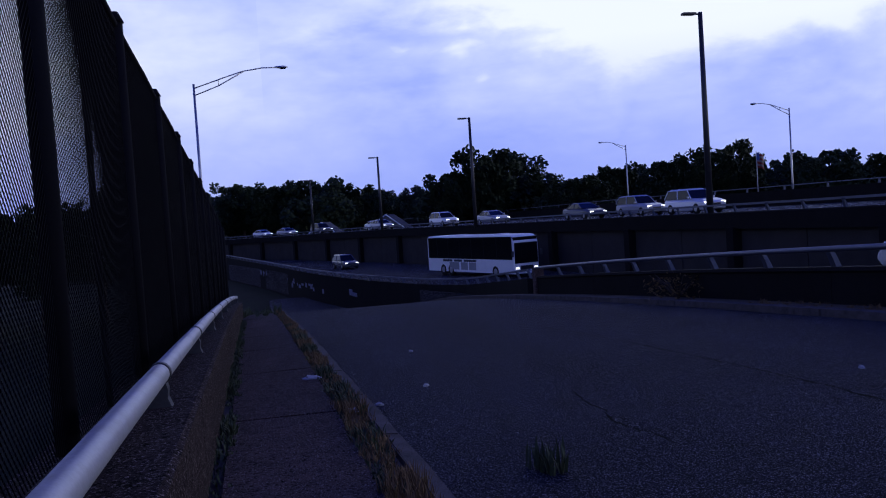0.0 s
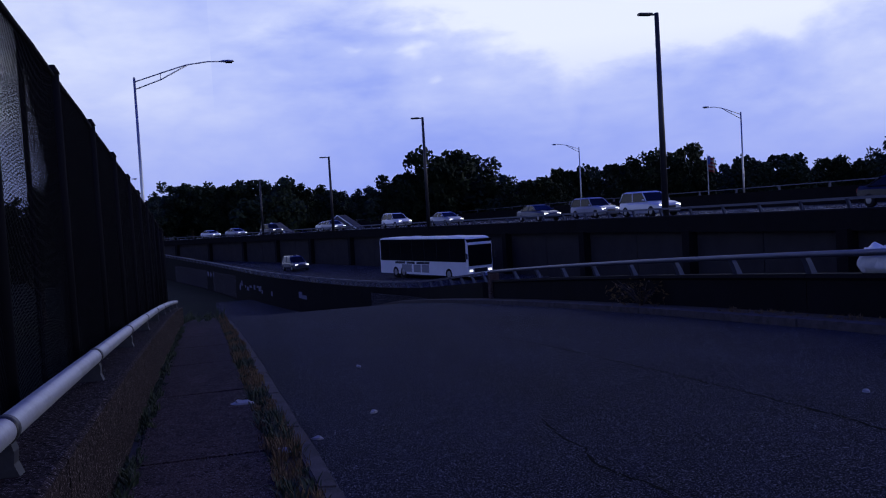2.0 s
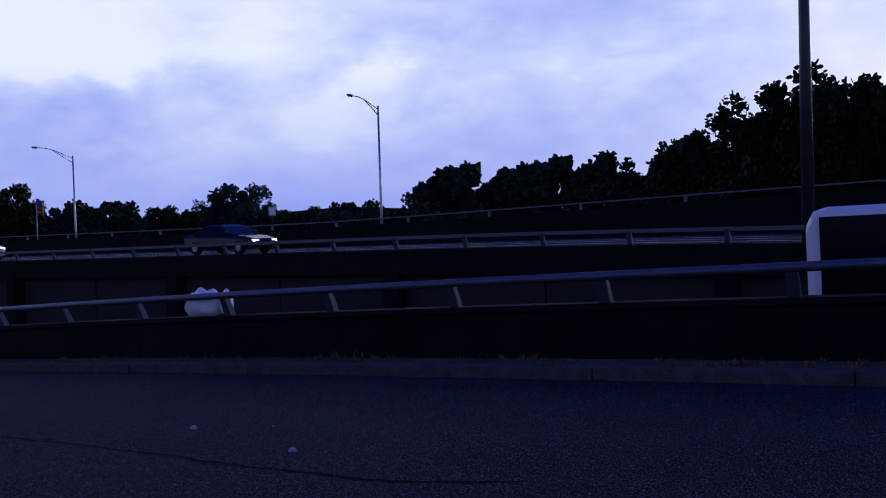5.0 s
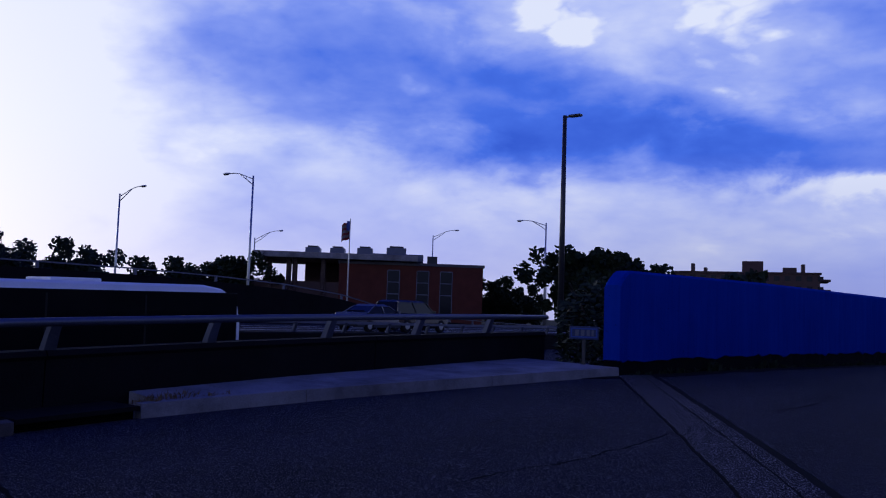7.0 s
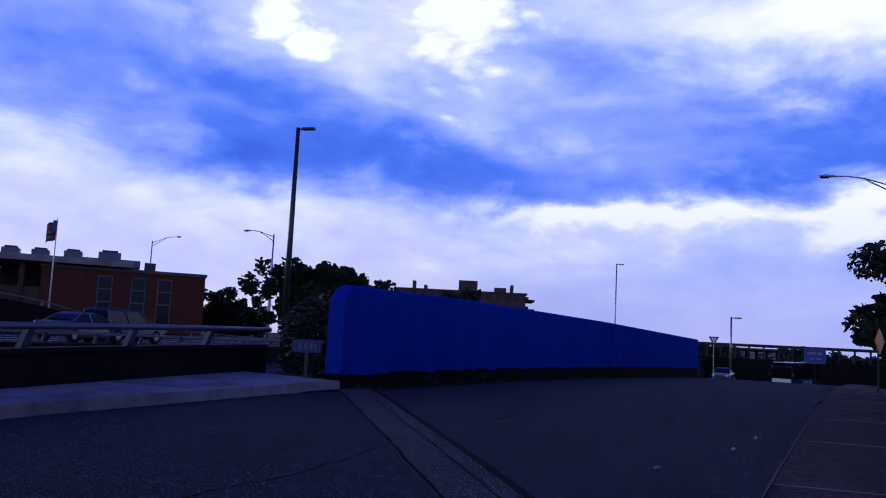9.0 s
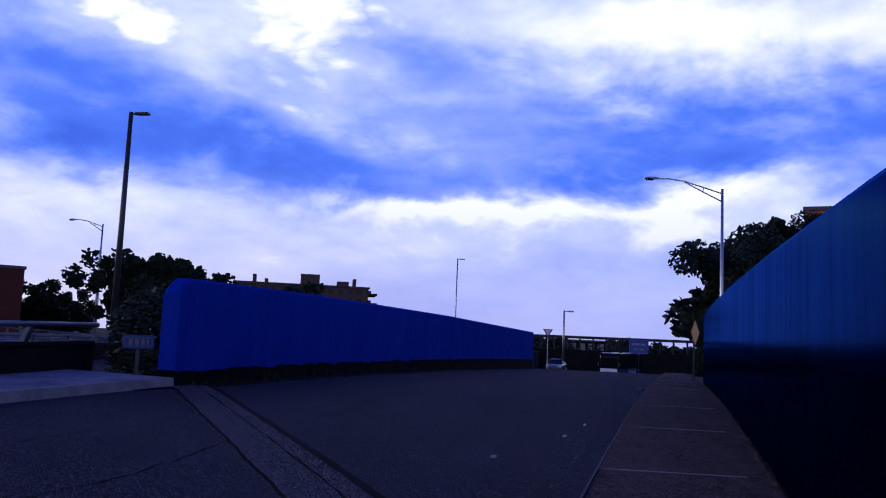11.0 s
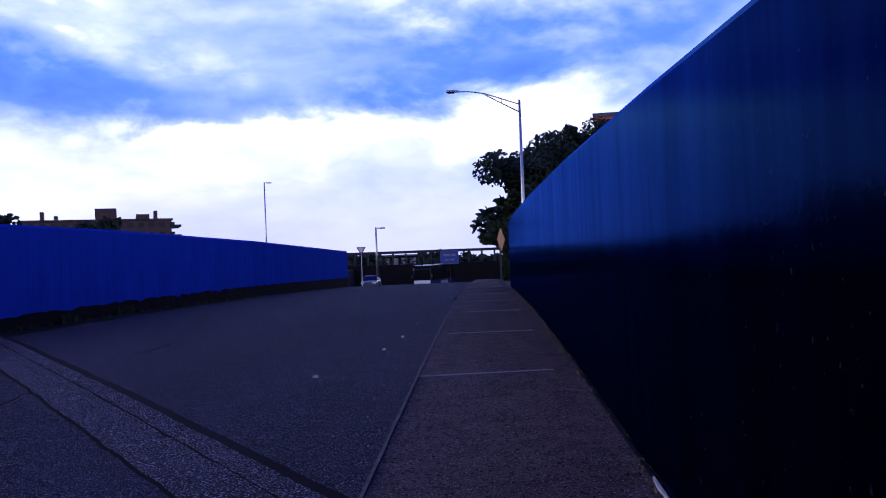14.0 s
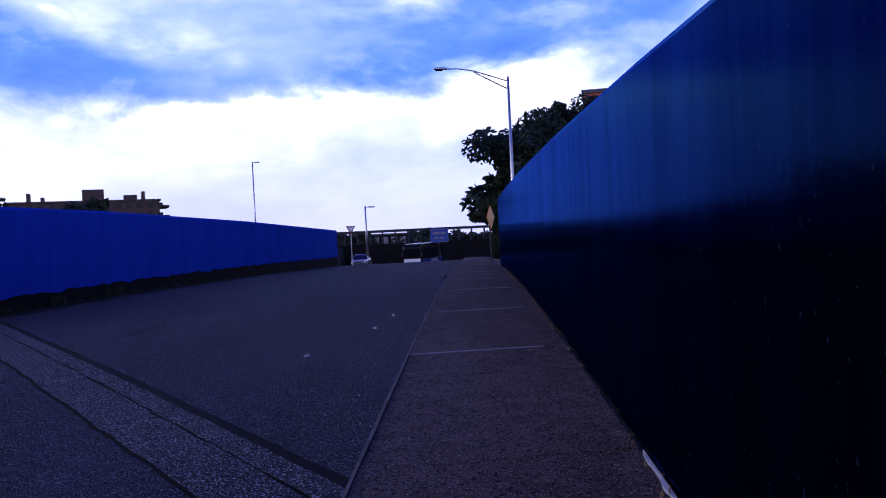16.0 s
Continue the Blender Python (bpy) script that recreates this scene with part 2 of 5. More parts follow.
CONCRETE_LIGHT = material("pale_concrete", (0.25, 0.24, 0.245), 0.85, 0, 0.4, 1.5, 60.0, 0.5, (0.10, 0.094, 0.095))
CURB = material("curb_concrete", (0.085, 0.075, 0.072), 0.85, 0, 0.6, 4.0, 70.0, 0.5)
STEEL = material("galvanised_steel", (0.42, 0.43, 0.45), 0.38, 0.85, 0.12, 3.0, 50.0, 0.1)
RAIL_STEEL = material("weathered_rail_steel", (0.11, 0.12, 0.17), 0.5, 0.7, 0.2, 2.0, 50.0, 0.1)
PIPE = material("grey_painted_pipe", (0.46, 0.46, 0.48), 0.42, 0.25, 0.14, 5.0, 60.0, 0.1, (0.3, 0.29, 0.29))
# near-black of seams and cracks, also the painted shade in the kerb inlet
TAR_AND_SHADE = material("tar_and_shade", (0.002, 0.002, 0.0025), 0.95, 0, 0.3, 6.0, 40.0, 0.0, None, 0.1)
GUTTER = material("near_black_strip", (0.004, 0.004, 0.006), 0.95, 0, 0.5, 5.0, 50.0, 0.6)
OVERPASS = material("overpass_dark_steel", (0.012, 0.012, 0.016), 0.7, 0.0, 0.3, 1.0, 10.0, 0.0)
MARK = material("faded_pale_paint", (0.17, 0.18, 0.26), 0.85, 0, 0.5, 4.0, 30.0, 0.0)
WIRE = material("dark_coated_wire", (0.006, 0.006, 0.009), 0.85, 0.0, 0.2, 5.0, 50.0, 0.0)
SIGN_NAVY = material("sign_navy", (0.01, 0.025, 0.10), 0.5, 0, 0.1, 2.0, 20.0, 0.0)
DARK_METAL = material("dark_metal", (0.05, 0.05, 0.055), 0.5, 0.5, 0.2, 4.0, 50.0, 0.1)
POLE_DARK = material("dark_bronze_pole", (0.045, 0.045, 0.05), 0.45, 0.4, 0.2, 2.0, 30.0, 0.0)
SOIL = material("dry_soil", (0.10, 0.08, 0.06), 0.95, 0, 0.45, 3.0, 30.0, 0.8, (0.15, 0.13, 0.10), 0.2)
GROUND = material("dark_grass_ground", (0.020, 0.026, 0.014), 0.95, 0, 0.4, 0.2, 3.0, 0.3)
LEAF = material("leaf_green", (0.018, 0.029, 0.015), 0.7, 0, 0.5, 0.8, 8.0, 0.0, None, 0.2)
WEED = material("weed_green", (0.048, 0.066, 0.026), 0.75, 0, 0.45, 4.0, 20.0, 0.0)
DRY = material("dry_grass_straw", (0.19, 0.13, 0.065), 0.85, 0, 0.4, 4.0, 20.0, 0.0)
BARK = material("bark", (0.07, 0.055, 0.045), 0.9, 0, 0.4, 3.0, 20.0, 0.6)
BRICK = material("red_brick", (0.10, 0.034, 0.026), 0.85, 0, 0.25, 1.0, 12.0, 0.3)
# brighter, more orange brick: low sun on the block is put into the colour
BRICK_SUNLIT = material("red_brick_sunlit", (0.42, 0.115, 0.06), 0.85, 0, 0.25, 1.0, 12.0, 0.3)
BRICK_DARK = material("brown_brick", (0.09, 0.06, 0.055), 0.85, 0, 0.25, 0.6, 8.0, 0.3)
WHITE = material("white_paint", (0.78, 0.79, 0.80), 0.35, 0, 0.06, 2.0, 30.0, 0.0)
GLASS = glass("dark_tinted_glass")
RUBBER = material("tyre_rubber", (0.02, 0.02, 0.02), 0.8, 0, 0.2, 5.0, 40.0, 0.2)
ROOFING = material("roof_membrane", (0.10, 0.10, 0.11), 0.9, 0, 0.3, 0.8, 9.0, 0.2)
HEADLIGHT = lamp_material("headlight_glow", (1.0, 0.95, 0.95), 2.5)
TAILLIGHT = material("tail_light_red", (0.4, 0.02, 0.02), 0.3)
SIGN_BLUE = material("sign_blue", (0.008, 0.045, 0.28), 0.4, 0, 0.08, 2.0, 20.0, 0.0)
SIGN_YELLOW = material("sign_yellow", (0.55, 0.20, 0.02), 0.4, 0, 0.08, 2.0, 20.0, 0.0)
SIGN_RED = material("sign_red", (0.22, 0.014, 0.02), 0.4, 0, 0.08, 2.0, 20.0, 0.0)
PLASTIC_BAG = material("white_plastic_bag", (0.78, 0.79, 0.82), 0.3, 0, 0.1, 8.0, 40.0, 0.3)
LITTER = material("pale_paper_litter", (0.42, 0.41, 0.40), 0.8, 0, 0.15, 8.0, 60.0, 0.2)
BACKHILL = material("distant_hill", (0.03, 0.045, 0.04), 0.95, 0, 0.3, 0.02, 0.2, 0.0)


# ---- geometry helpers ----
def finish(name, bm, mat, parent=None, smooth=False):
    me = bpy.data.meshes.new(name)
    bmesh.ops.recalc_face_normals(bm, faces=bm.faces)
    if smooth:
        for f in bm.faces:
            f.smooth = True
    bm.to_mesh(me)
    bm.free()
    me.materials.append(mat)
    ob = new(name, me)
    if parent is not None:
        ob.parent = parent
    return ob


def part(name, bm, mat, parent, label="", smooth=False):
    ob = finish(name, bm, mat, parent, smooth)
    return tagged(ob, label) if label else ob


def thing(name, label, category, group="", at=None):
    ob = new(name)
    ob.empty_display_size = 0.1
    if at is not None:
        ob.matrix_world = at
    return tagged(ob, label, category, group)


def box(bm, x0, x1, y0, y1, z0, z1, bevel=0.0):
    g = bmesh.ops.create_cube(bm, size=1.0)
    for v in g["verts"]:
        v.co = Vector(((x0 + x1) / 2 + v.co.x * (x1 - x0), (y0 + y1) / 2 + v.co.y * (y1 - y0), (z0 + z1) / 2 + v.co.z * (z1 - z0)))
    if bevel:
        edges = list({e for v in g["verts"] for e in v.link_edges})
        bmesh.ops.bevel(bm, geom=edges, offset=bevel, segments=2, affect="EDGES", profile=0.6)
    return bm


def boxed(*a, **k):
    return box(bmesh.new(), *a, **k)


def tube(bm, pts, radii, n=10, caps=True):
    """A tube along pts; radii: one number or one a point."""
    pts = [Vector(p) for p in pts]
    if isinstance(radii, (int, float)):
        radii = [radii] * len(pts)
    rings = []
    for i, p in enumerate(pts):
        d = (pts[min(i + 1, len(pts) - 1)] - pts[max(i - 1, 0)]).normalized()
        side = d.cross(Vector((0, 0, 1))) if abs(d.z) < 0.95 else d.cross(Vector((0, 1, 0)))
        side.normalize()
        up = side.cross(d)
        rings.append([bm.verts.new(p + radii[i] * (math.cos(2 * math.pi * k / n) * side + math.sin(2 * math.pi * k / n) * up)) for k in range(n)])
    for a, b in zip(rings, rings[1:]):
        for k in range(n):
            bm.faces.new((a[k], a[(k + 1) % n], b[(k + 1) % n], b[k]))
    if caps:
        bm.faces.new(rings[0][::-1])
        bm.faces.new(rings[-1])
    return bm


def loft(bm, sections, closed=True):
    """Joins cross sections, lists of points of one length."""
    rows = [[bm.verts.new(p) for p in s] for s in sections]
    n = len(rows[0])
    for a, b in zip(rows, rows[1:]):
        for k in range(n if closed else n - 1):
            bm.faces.new((a[k], a[(k + 1) % n], b[(k + 1) % n], b[k]))
    if closed:
        bm.faces.new(rows[0][::-1])
        bm.faces.new(rows[-1])
    return bm


def lerp(table, y):
    """Smooth-enough interpolation in a table of (y, value)."""
    if y <= table[0][0]:
        return table[0][1]
    for (a, va), (b, vb) in zip(table, table[1:]):
        if y <= b:
            s = (y - a) / (b - a)
            return va + (vb - va) * s
    return table[-1][1]


def steps(a, b, d):
    n = max(1, round(abs(b - a) / d))
    return [a + (b - a) * i / n for i in range(n + 1)]


# ---- plan: heights and lines along the ramp (y) ----
def rise(y):
    """Height of the ramp's line above the level at y = 0."""
    if y < 0:
        return max(-6.2, 0.0437 * y - 0.00057 * y * y - (0.002 * (y + 46) ** 2 if y < -46 else 0.0))
    return lerp([(0, 0), (5, 0.2), (10, 0.352), (17, 0.49), (25, 0.50), (40, 0.37), (66, -0.10), (100, -1.4), (160, -3.4)], y)


def wall_line(y):
    """Height of the line that the blue walls were built to, a little over the crest."""
    return lerp([(0, 0), (5, 0.2), (10, 0.352), (17, 0.5), (25, 0.58), (40, 0.56), (66, 0.30)], y)


def curb_near(y):
    return -0.80 + (0.1425 * y if y > 0 else -0.022 * y)


def wall_near(y):
    return 1.02 + 0.14 * y if y > 0 else 0.72 - 0.03 * y


def curb_far(y):
    return -9.75 if y < 7 else -9.75 + (y - 7) * 0.152


ROAD = -0.15
PARAPET_X = -10.65


def low_road(y):
    return lerp([(-230, -4.6), (-110, -4.3), (-83, -4.1), (-57, -3.75), (-30, -2.8), (0, -1.6), (20, -1.0), (60, 0.0), (140, 0.5)], y)


# ---- ground, roads, pavements ----
bm = bmesh.new()
for a, b in ((-2500, 2500),):
    vs = [bm.verts.new((x, y, -7.0)) for x, y in ((a, a), (b, a), (b, b), (a, b))]
    bm.faces.new(vs)
ground = finish("ground", bm, GROUND)
tagged(ground, "dark grassy ground reaching to the horizon", "ground", kind="structure")


def strip(name, ys, left, right, height, mat, thick=0.4):
    """A solid road or path that follows y between two edge lines."""
    bm = bmesh.new()
    loft(bm, [[(left(y), y, height(y)), (right(y), y, height(y)), (right(y), y, height(y) - thick), (left(y), y, height(y) - thick)] for y in ys])
    return finish(name, bm, mat)


ramp_ys = steps(-90, 0, 2.5) + steps(0, 110, 2.5)[1:]
ramp = strip("road", ramp_ys, lambda y: curb_far(y) - 0.15, lambda y: curb_near(y) + 0.02, lambda y: rise(y) + ROAD, ASPHALT, 3.0)
tagged(ramp, "worn dark asphalt ramp road with cracks and grit", "road", kind="structure")


# ---- lines of the two highways, from south to north ----
UPPER = [(20, -180, -2.0), (-2, -140, -1.5), (-13, -110, -1.1), (-18, -92, -0.95), (-21.8, -75, -0.84), (-24.6, -57, -0.65), (-26, -39, -0.5),
         (-26, -10, -0.24), (-26, 20, -0.5), (-26, 60, -0.6), (-24, 160, -0.4)]
LOWER = [(10, -150, -4.4), (1.8, -114, -4.8), (-3, -87, -4.82), (-6.5, -72, -4.8), (-9.4, -60, -4.6), (-11.2, -51, -4.2), (-11.3, -42, -3.4), (-10.75, -33.4, -2.6)]
EYE = 1.6


def refine(line, step=4.0):
    """Evenly spaced points on a rounded version of a line of (x, y, z)."""
    p = [Vector(q) for q in line]
    out = []
    for i in range(len(p) - 1):
        a, b, c, d = p[max(i - 1, 0)], p[i], p[i + 1], p[min(i + 2, len(p) - 1)]
        n = max(2, round((c - b).length / 1.0))
        for k in range(n):
            s = k / n
            out.append(0.5 * (2 * b + (c - a) * s + (2 * a - 5 * b + 4 * c - d) * s * s + (3 * b - a - 3 * c + d) * s ** 3))
    out.append(p[-1])
    res, need = [out[0]], step
    for a, b in zip(out, out[1:]):
        length = (b - a).length
        done = 0.0
        while length - done >= need:
            done += need
            res.append(a.lerp(b, done / length))
            need = step
        need -= length - done
    return res


def sweep(name, pts, section, mat, parent=None):
    """A section of (offset to the west, height) swept along pts; the heights are added to the points'."""
    secs = []
    for i, p in enumerate(pts):
        d = pts[min(i + 1, len(pts) - 1)] - pts[max(i - 1, 0)]
        side = Vector((-d.y, d.x, 0)).normalized()
        secs.append([p + side * o + Vector((0, 0, h)) for o, h in section])
    bm = bmesh.new()
    loft(bm, secs)
    return finish(name, bm, mat, parent)


def frames_along(pts):
    for i, p in enumerate(pts):
        d = (pts[min(i + 1, len(pts) - 1)] - pts[max(i - 1, 0)]).normalized()
        yield p, Matrix.Translation(p) @ Matrix.Rotation(math.atan2(-d.x, d.y), 4, "Z")


up3 = refine([(x, y, z + EYE) for x, y, z in UPPER], 3.05)
up6 = refine([(x, y, z + EYE) for x, y, z in UPPER], 6.1)
low2 = refine([(x, y, z + EYE) for x, y, z in LOWER], 2.44)


def at_y(line, y):
    return lerp([(p[1], p[0]) for p in line], y)


lower_right = [(-150, 10), (-114, 1.8), (-87, -3), (-72, -6.5), (-60, -9.4), (-51, -11.2), (-42, -11.3), (-33, -10.8), (19, -10.8), (60, -9.5), (160, 0)]
upper_left = [(p[1], p[0]) for p in UPPER]
lower_road = strip("road_lower", steps(-150, 150, 5), lambda y: lerp(upper_left, y) - 0.1, lambda y: lerp(lower_right, y) - 0.05, low_road, ASPHALT, 2.5)
tagged(lower_road, "dark asphalt carriageway below a retaining wall", "road", kind="structure")
upper_road = sweep("road_upper", up6, [(0.2, -0.5), (30, -0.5), (30, -9), (0.2, -9)], ASPHALT)
tagged(upper_road, "raised multi-lane asphalt highway", "road", kind="structure")
# paint lines on the highways
for off in (4.6, 8.3, 12.0):
    ln = sweep("lane_line", up6, [(off, -0.496), (off + 0.12, -0.496), (off + 0.12, -0.55), (off, -0.55)], WHITE, upper_road)

# near pavement with kerb: a bed and separate slabs
bed_ys = steps(-60, 0, 3) + steps(0, 100, 3)[1:]
pavement = strip("pavement", bed_ys, lambda y: curb_near(y) + 0.16, lambda y: wall_near(y) + 0.3, lambda y: rise(y) - 0.035, SOIL, 3.0)
tagged(pavement, "narrow concrete pavement with weedy edges", "pavement", kind="structure")
slab_ys = [-57 + 4.0 * i + 1.7 for i in range(14)] + [1.1 + 4.05 * i for i in range(18)]
for i, (a, b) in enumerate(zip(slab_ys, slab_ys[1:])):
    bm = bmesh.new()
    tilt = random.uniform(-0.008, 0.008)
    gap = 0.032 if a < 0 else 0.010
    a2, b2 = a + gap, b - gap

    def left(y):
        return curb_near(y) + (0.42 if y < 0 else 0.018)

    def right(y):
        return wall_near(y) - (0.10 if y < 0 else 0.025)
    ys = steps(a2, b2, 1.4)
    loft(bm, [[(left(y), y, rise(y) + tilt), (right(y), y, rise(y) - tilt), (right(y), y, rise(y) - 0.1), (left(y), y, rise(y) - 0.1)] for y in ys])
    bmesh.ops.bevel(bm, geom=[e for e in bm.edges if e.calc_length() > 0.05 and len(e.link_faces) == 2 and e.calc_face_angle(0) > 1.2], offset=0.012, segments=1, affect="EDGES")
    finish("paving_slab", bm, CONCRETE, pavement)
    if a > 6:
        bm = bmesh.new()
        loft(bm, [[(left(y), y, rise(y) + 0.006), (right(y) - 0.25, y, rise(y) + 0.006), (right(y) - 0.12, y, rise(y) - 0.08), (left(y), y, rise(y) - 0.08)] for y in (a - 0.018, a + 0.018)])
        finish("mortar_joint", bm, CONCRETE_LIGHT, pavement)
# kerb stones of the near pavement
for a, b in zip(steps(-56, 92, 2.4), steps(-56, 92, 2.4)[1:]):
    j = random.uniform(-0.012, 0.012)
    bm = bmesh.new()
    loft(bm, [[(curb_near(y) + j, y, rise(y) - 0.01 + j * 0.4), (curb_near(y) + 0.155 + j, y, rise(y) + (0.004 if y < 0 else -0.03)), (curb_near(y) + 0.155, y, rise(y) - 0.5), (curb_near(y) - 0.015 + j, y, rise(y) - 0.5)] for y in (a + 0.008, (a + b) / 2, b - 0.008)])
    bmesh.ops.bevel(bm, geom=[e for e in bm.edges if abs(e.verts[0].co.z - rise(e.verts[0].co.y)) < 0.05 and abs(e.verts[1].co.z - rise(e.verts[1].co.y)) < 0.05], offset=0.018, segments=2, affect="EDGES")
    finish("kerb_stone", bm, CURB if a < 0 else CONCRETE, pavement)
    if a > 0:
        bm = bmesh.new()
        loft(bm, [[(curb_near(y) - 0.012 + 0.012 * noise.noise((y * 3, 2, 0)), y, rise(y) + 0.006), (curb_near(y) + 0.016 + 0.008 * noise.noise((y * 5, 8, 0)), y, rise(y) + 0.010), (curb_near(y) + 0.016, y, rise(y) - 0.03), (curb_near(y) - 0.012, y, rise(y) - 0.03)] for y in steps(a + 0.004, b - 0.004, 0.4)])
        finish("kerb_edge_strip", bm, CURB, pavement)

# far verge with kerb, and the raised footway beyond it
verge = strip("verge", steps(-60, 6.2, 3), lambda y: PARAPET_X - 0.1, lambda y: curb_far(y) - 0.16, lambda y: rise(y) - 0.02, SOIL, 3.0)
tagged(verge, "dry soil verge between kerb and parapet", "verge", kind="structure")
for a, b in zip(steps(-60, 4.9, 3.0), steps(-60, 4.9, 3.0)[1:]):
    j = random.uniform(-0.02, 0.02)
    bm = bmesh.new()
    loft(bm, [[(curb_far(y) - 0.17 + j, y, rise(y) + 0.012), (curb_far(y) + j, y, rise(y) - 0.005), (curb_far(y) + 0.02 + j, y, rise(y) - 0.5), (curb_far(y) - 0.17, y, rise(y) - 0.5)] for y in (a + 0.01, b - 0.01)])
    finish("kerb_stone", bm, CURB, verge)
inlet = thing("kerb_inlet", "dark kerb inlet with a concrete lintel at the verge", "drain")
inlet["kind"] = "structure"
bm = bmesh.new()
loft(bm, [[(curb_far(y) - 0.75, y, rise(y) + 0.02), (curb_far(y) + 0.0, y, rise(y) + 0.02), (curb_far(y) + 0.0, y, rise(y) - 0.04), (curb_far(y) - 0.75, y, rise(y) - 0.04)] for y in (4.92, 5.7, 6.53)])
part("lintel", bm, CONCRETE_DARK, inlet)
# near-black plate in place of a hole; the opening's shade is its colour
bm = bmesh.new()
loft(bm, [[(curb_far(y) - 0.12, y, rise(y) - 0.05), (curb_far(y) - 0.10, y, rise(y) - 0.05), (curb_far(y) - 0.10, y, rise(y) - 0.4), (curb_far(y) - 0.12, y, rise(y) - 0.4)] for y in (4.95, 6.5)])
part("shaded_throat_plate", bm, TAR_AND_SHADE, inlet)
footway = thing("footway", "raised pale concrete footway with a kerb beside the parapet", "footway")
footway["kind"] = "structure"
fy = [6.9, 8.2, 10.0, 11.8, 13.6, 15.4, 17.6]
for a, b in zip(fy, fy[1:]):
    bm = bmesh.new()
    loft(bm, [[(PARAPET_X + 0.05, y, rise(y) + 0.11), (curb_far(y) - 0.16, y, rise(y) + 0.045), (curb_far(y) - 0.16, y, rise(y) - 0.6), (PARAPET_X + 0.05, y, rise(y) - 0.6)] for y in (a + 0.01, b - 0.01)])
    finish("paving_slab", bm, CONCRETE_LIGHT, footway)
for a, b in ((6.55, 9.2), (9.2, 13.4), (13.4, 17.6)):
    bm = bmesh.new()
    loft(bm, [[(curb_far(y) - 0.15, y, rise(y) + 0.05), (curb_far(y) - 0.02, y, rise(y) + 0.04), (curb_far(y) + 0.02, y, rise(y) - 0.6), (curb_far(y) - 0.15, y, rise(y) - 0.6)] for y in (a + 0.008, (a + b) / 2, b - 0.008)])
    finish("kerb_stone", bm, CONCRETE_LIGHT, footway)

# ---- parapet and rail on the far side of the ramp ----
def leaning_post(height, foot=0.13, head=0.11, thick=0.17, lean=-0.17):
    """A tapered cast post that leans to the road (+x)."""
    bm = bmesh.new()
    loft(bm, [[(-foot / 2, -thick / 2, 0), (foot / 2, -thick / 2, 0), (foot / 2, thick / 2, 0), (-foot / 2, thick / 2, 0)],
              [(-head / 2 - lean * 0.5, -thick * 0.45, height * 0.55), (head / 2 - lean * 0.5, -thick * 0.45, height * 0.55), (head / 2 - lean * 0.5, thick * 0.45, height * 0.55), (-head / 2 - lean * 0.5, thick * 0.45, height * 0.55)],
              [(-head / 2 - lean, -thick * 0.4, height), (head / 2 - lean, -thick * 0.4, height), (head / 2 - lean, thick * 0.4, height), (-head / 2 - lean, thick * 0.4, height)]])
    return bm


def post_row(poses, height, parent, **k):
    first = None
    for m in poses:
        if first is None:
            first = finish("post", leaning_post(height, **k), RAIL_STEEL, parent)
            first.matrix_world = m
        else:
            o = new("post", first.data)
            o.parent, o.matrix_world = parent, m


def rail_z(y):
    return EYE - 0.47 + 0.0437 * y - (0.00057 * y * y if y < 0 else 0.0009 * y * y)


par_ys = steps(-33, 18.6, 2.44)
parapet = thing("parapet", "stained concrete parapet along the ramp, darkened in its colour for shade", "parapet")
parapet["kind"] = "structure"
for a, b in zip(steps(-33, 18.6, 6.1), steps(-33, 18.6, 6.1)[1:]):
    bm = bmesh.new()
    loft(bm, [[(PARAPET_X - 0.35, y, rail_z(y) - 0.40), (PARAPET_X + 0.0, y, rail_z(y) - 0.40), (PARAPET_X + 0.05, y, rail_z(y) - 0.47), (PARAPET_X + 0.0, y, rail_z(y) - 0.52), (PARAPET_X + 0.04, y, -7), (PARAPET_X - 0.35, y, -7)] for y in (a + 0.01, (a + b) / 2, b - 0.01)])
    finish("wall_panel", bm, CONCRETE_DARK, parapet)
rail = thing("guard_rail", "weathered steel guard rail on leaning posts atop the parapet", "guard rail")
bm = bmesh.new()
tube(bm, [(PARAPET_X + 0.04, y, rail_z(y) - 0.03) for y in par_ys], 0.062, 10)
part("top_rail", bm, RAIL_STEEL, rail, smooth=True)
post_row([Matrix.Translation((PARAPET_X - 0.14, 0.17 + y, rail_z(y + 0.17) - 0.41)) for y in [0.46 - 2.38 * i for i in range(14)] + [0.46 + 2.58 * (i + 1) for i in range(6)]], 0.38, rail)

# the lower barrier that goes on to the south
barrier = thing("barrier", "long concrete barrier with a steel rail beside the lower road", "barrier")
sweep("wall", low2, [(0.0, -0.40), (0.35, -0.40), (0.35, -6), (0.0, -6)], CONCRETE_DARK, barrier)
sweep("top_rail", low2, [(0.05, -0.06), (0.17, -0.06), (0.17, 0.04), (0.05, 0.04)], RAIL_STEEL, barrier)
post_row([m @ Matrix.Translation((-0.2, 0, -0.41)) for p, m in frames_along(low2)], 0.4, barrier)
rb = random.Random(9)
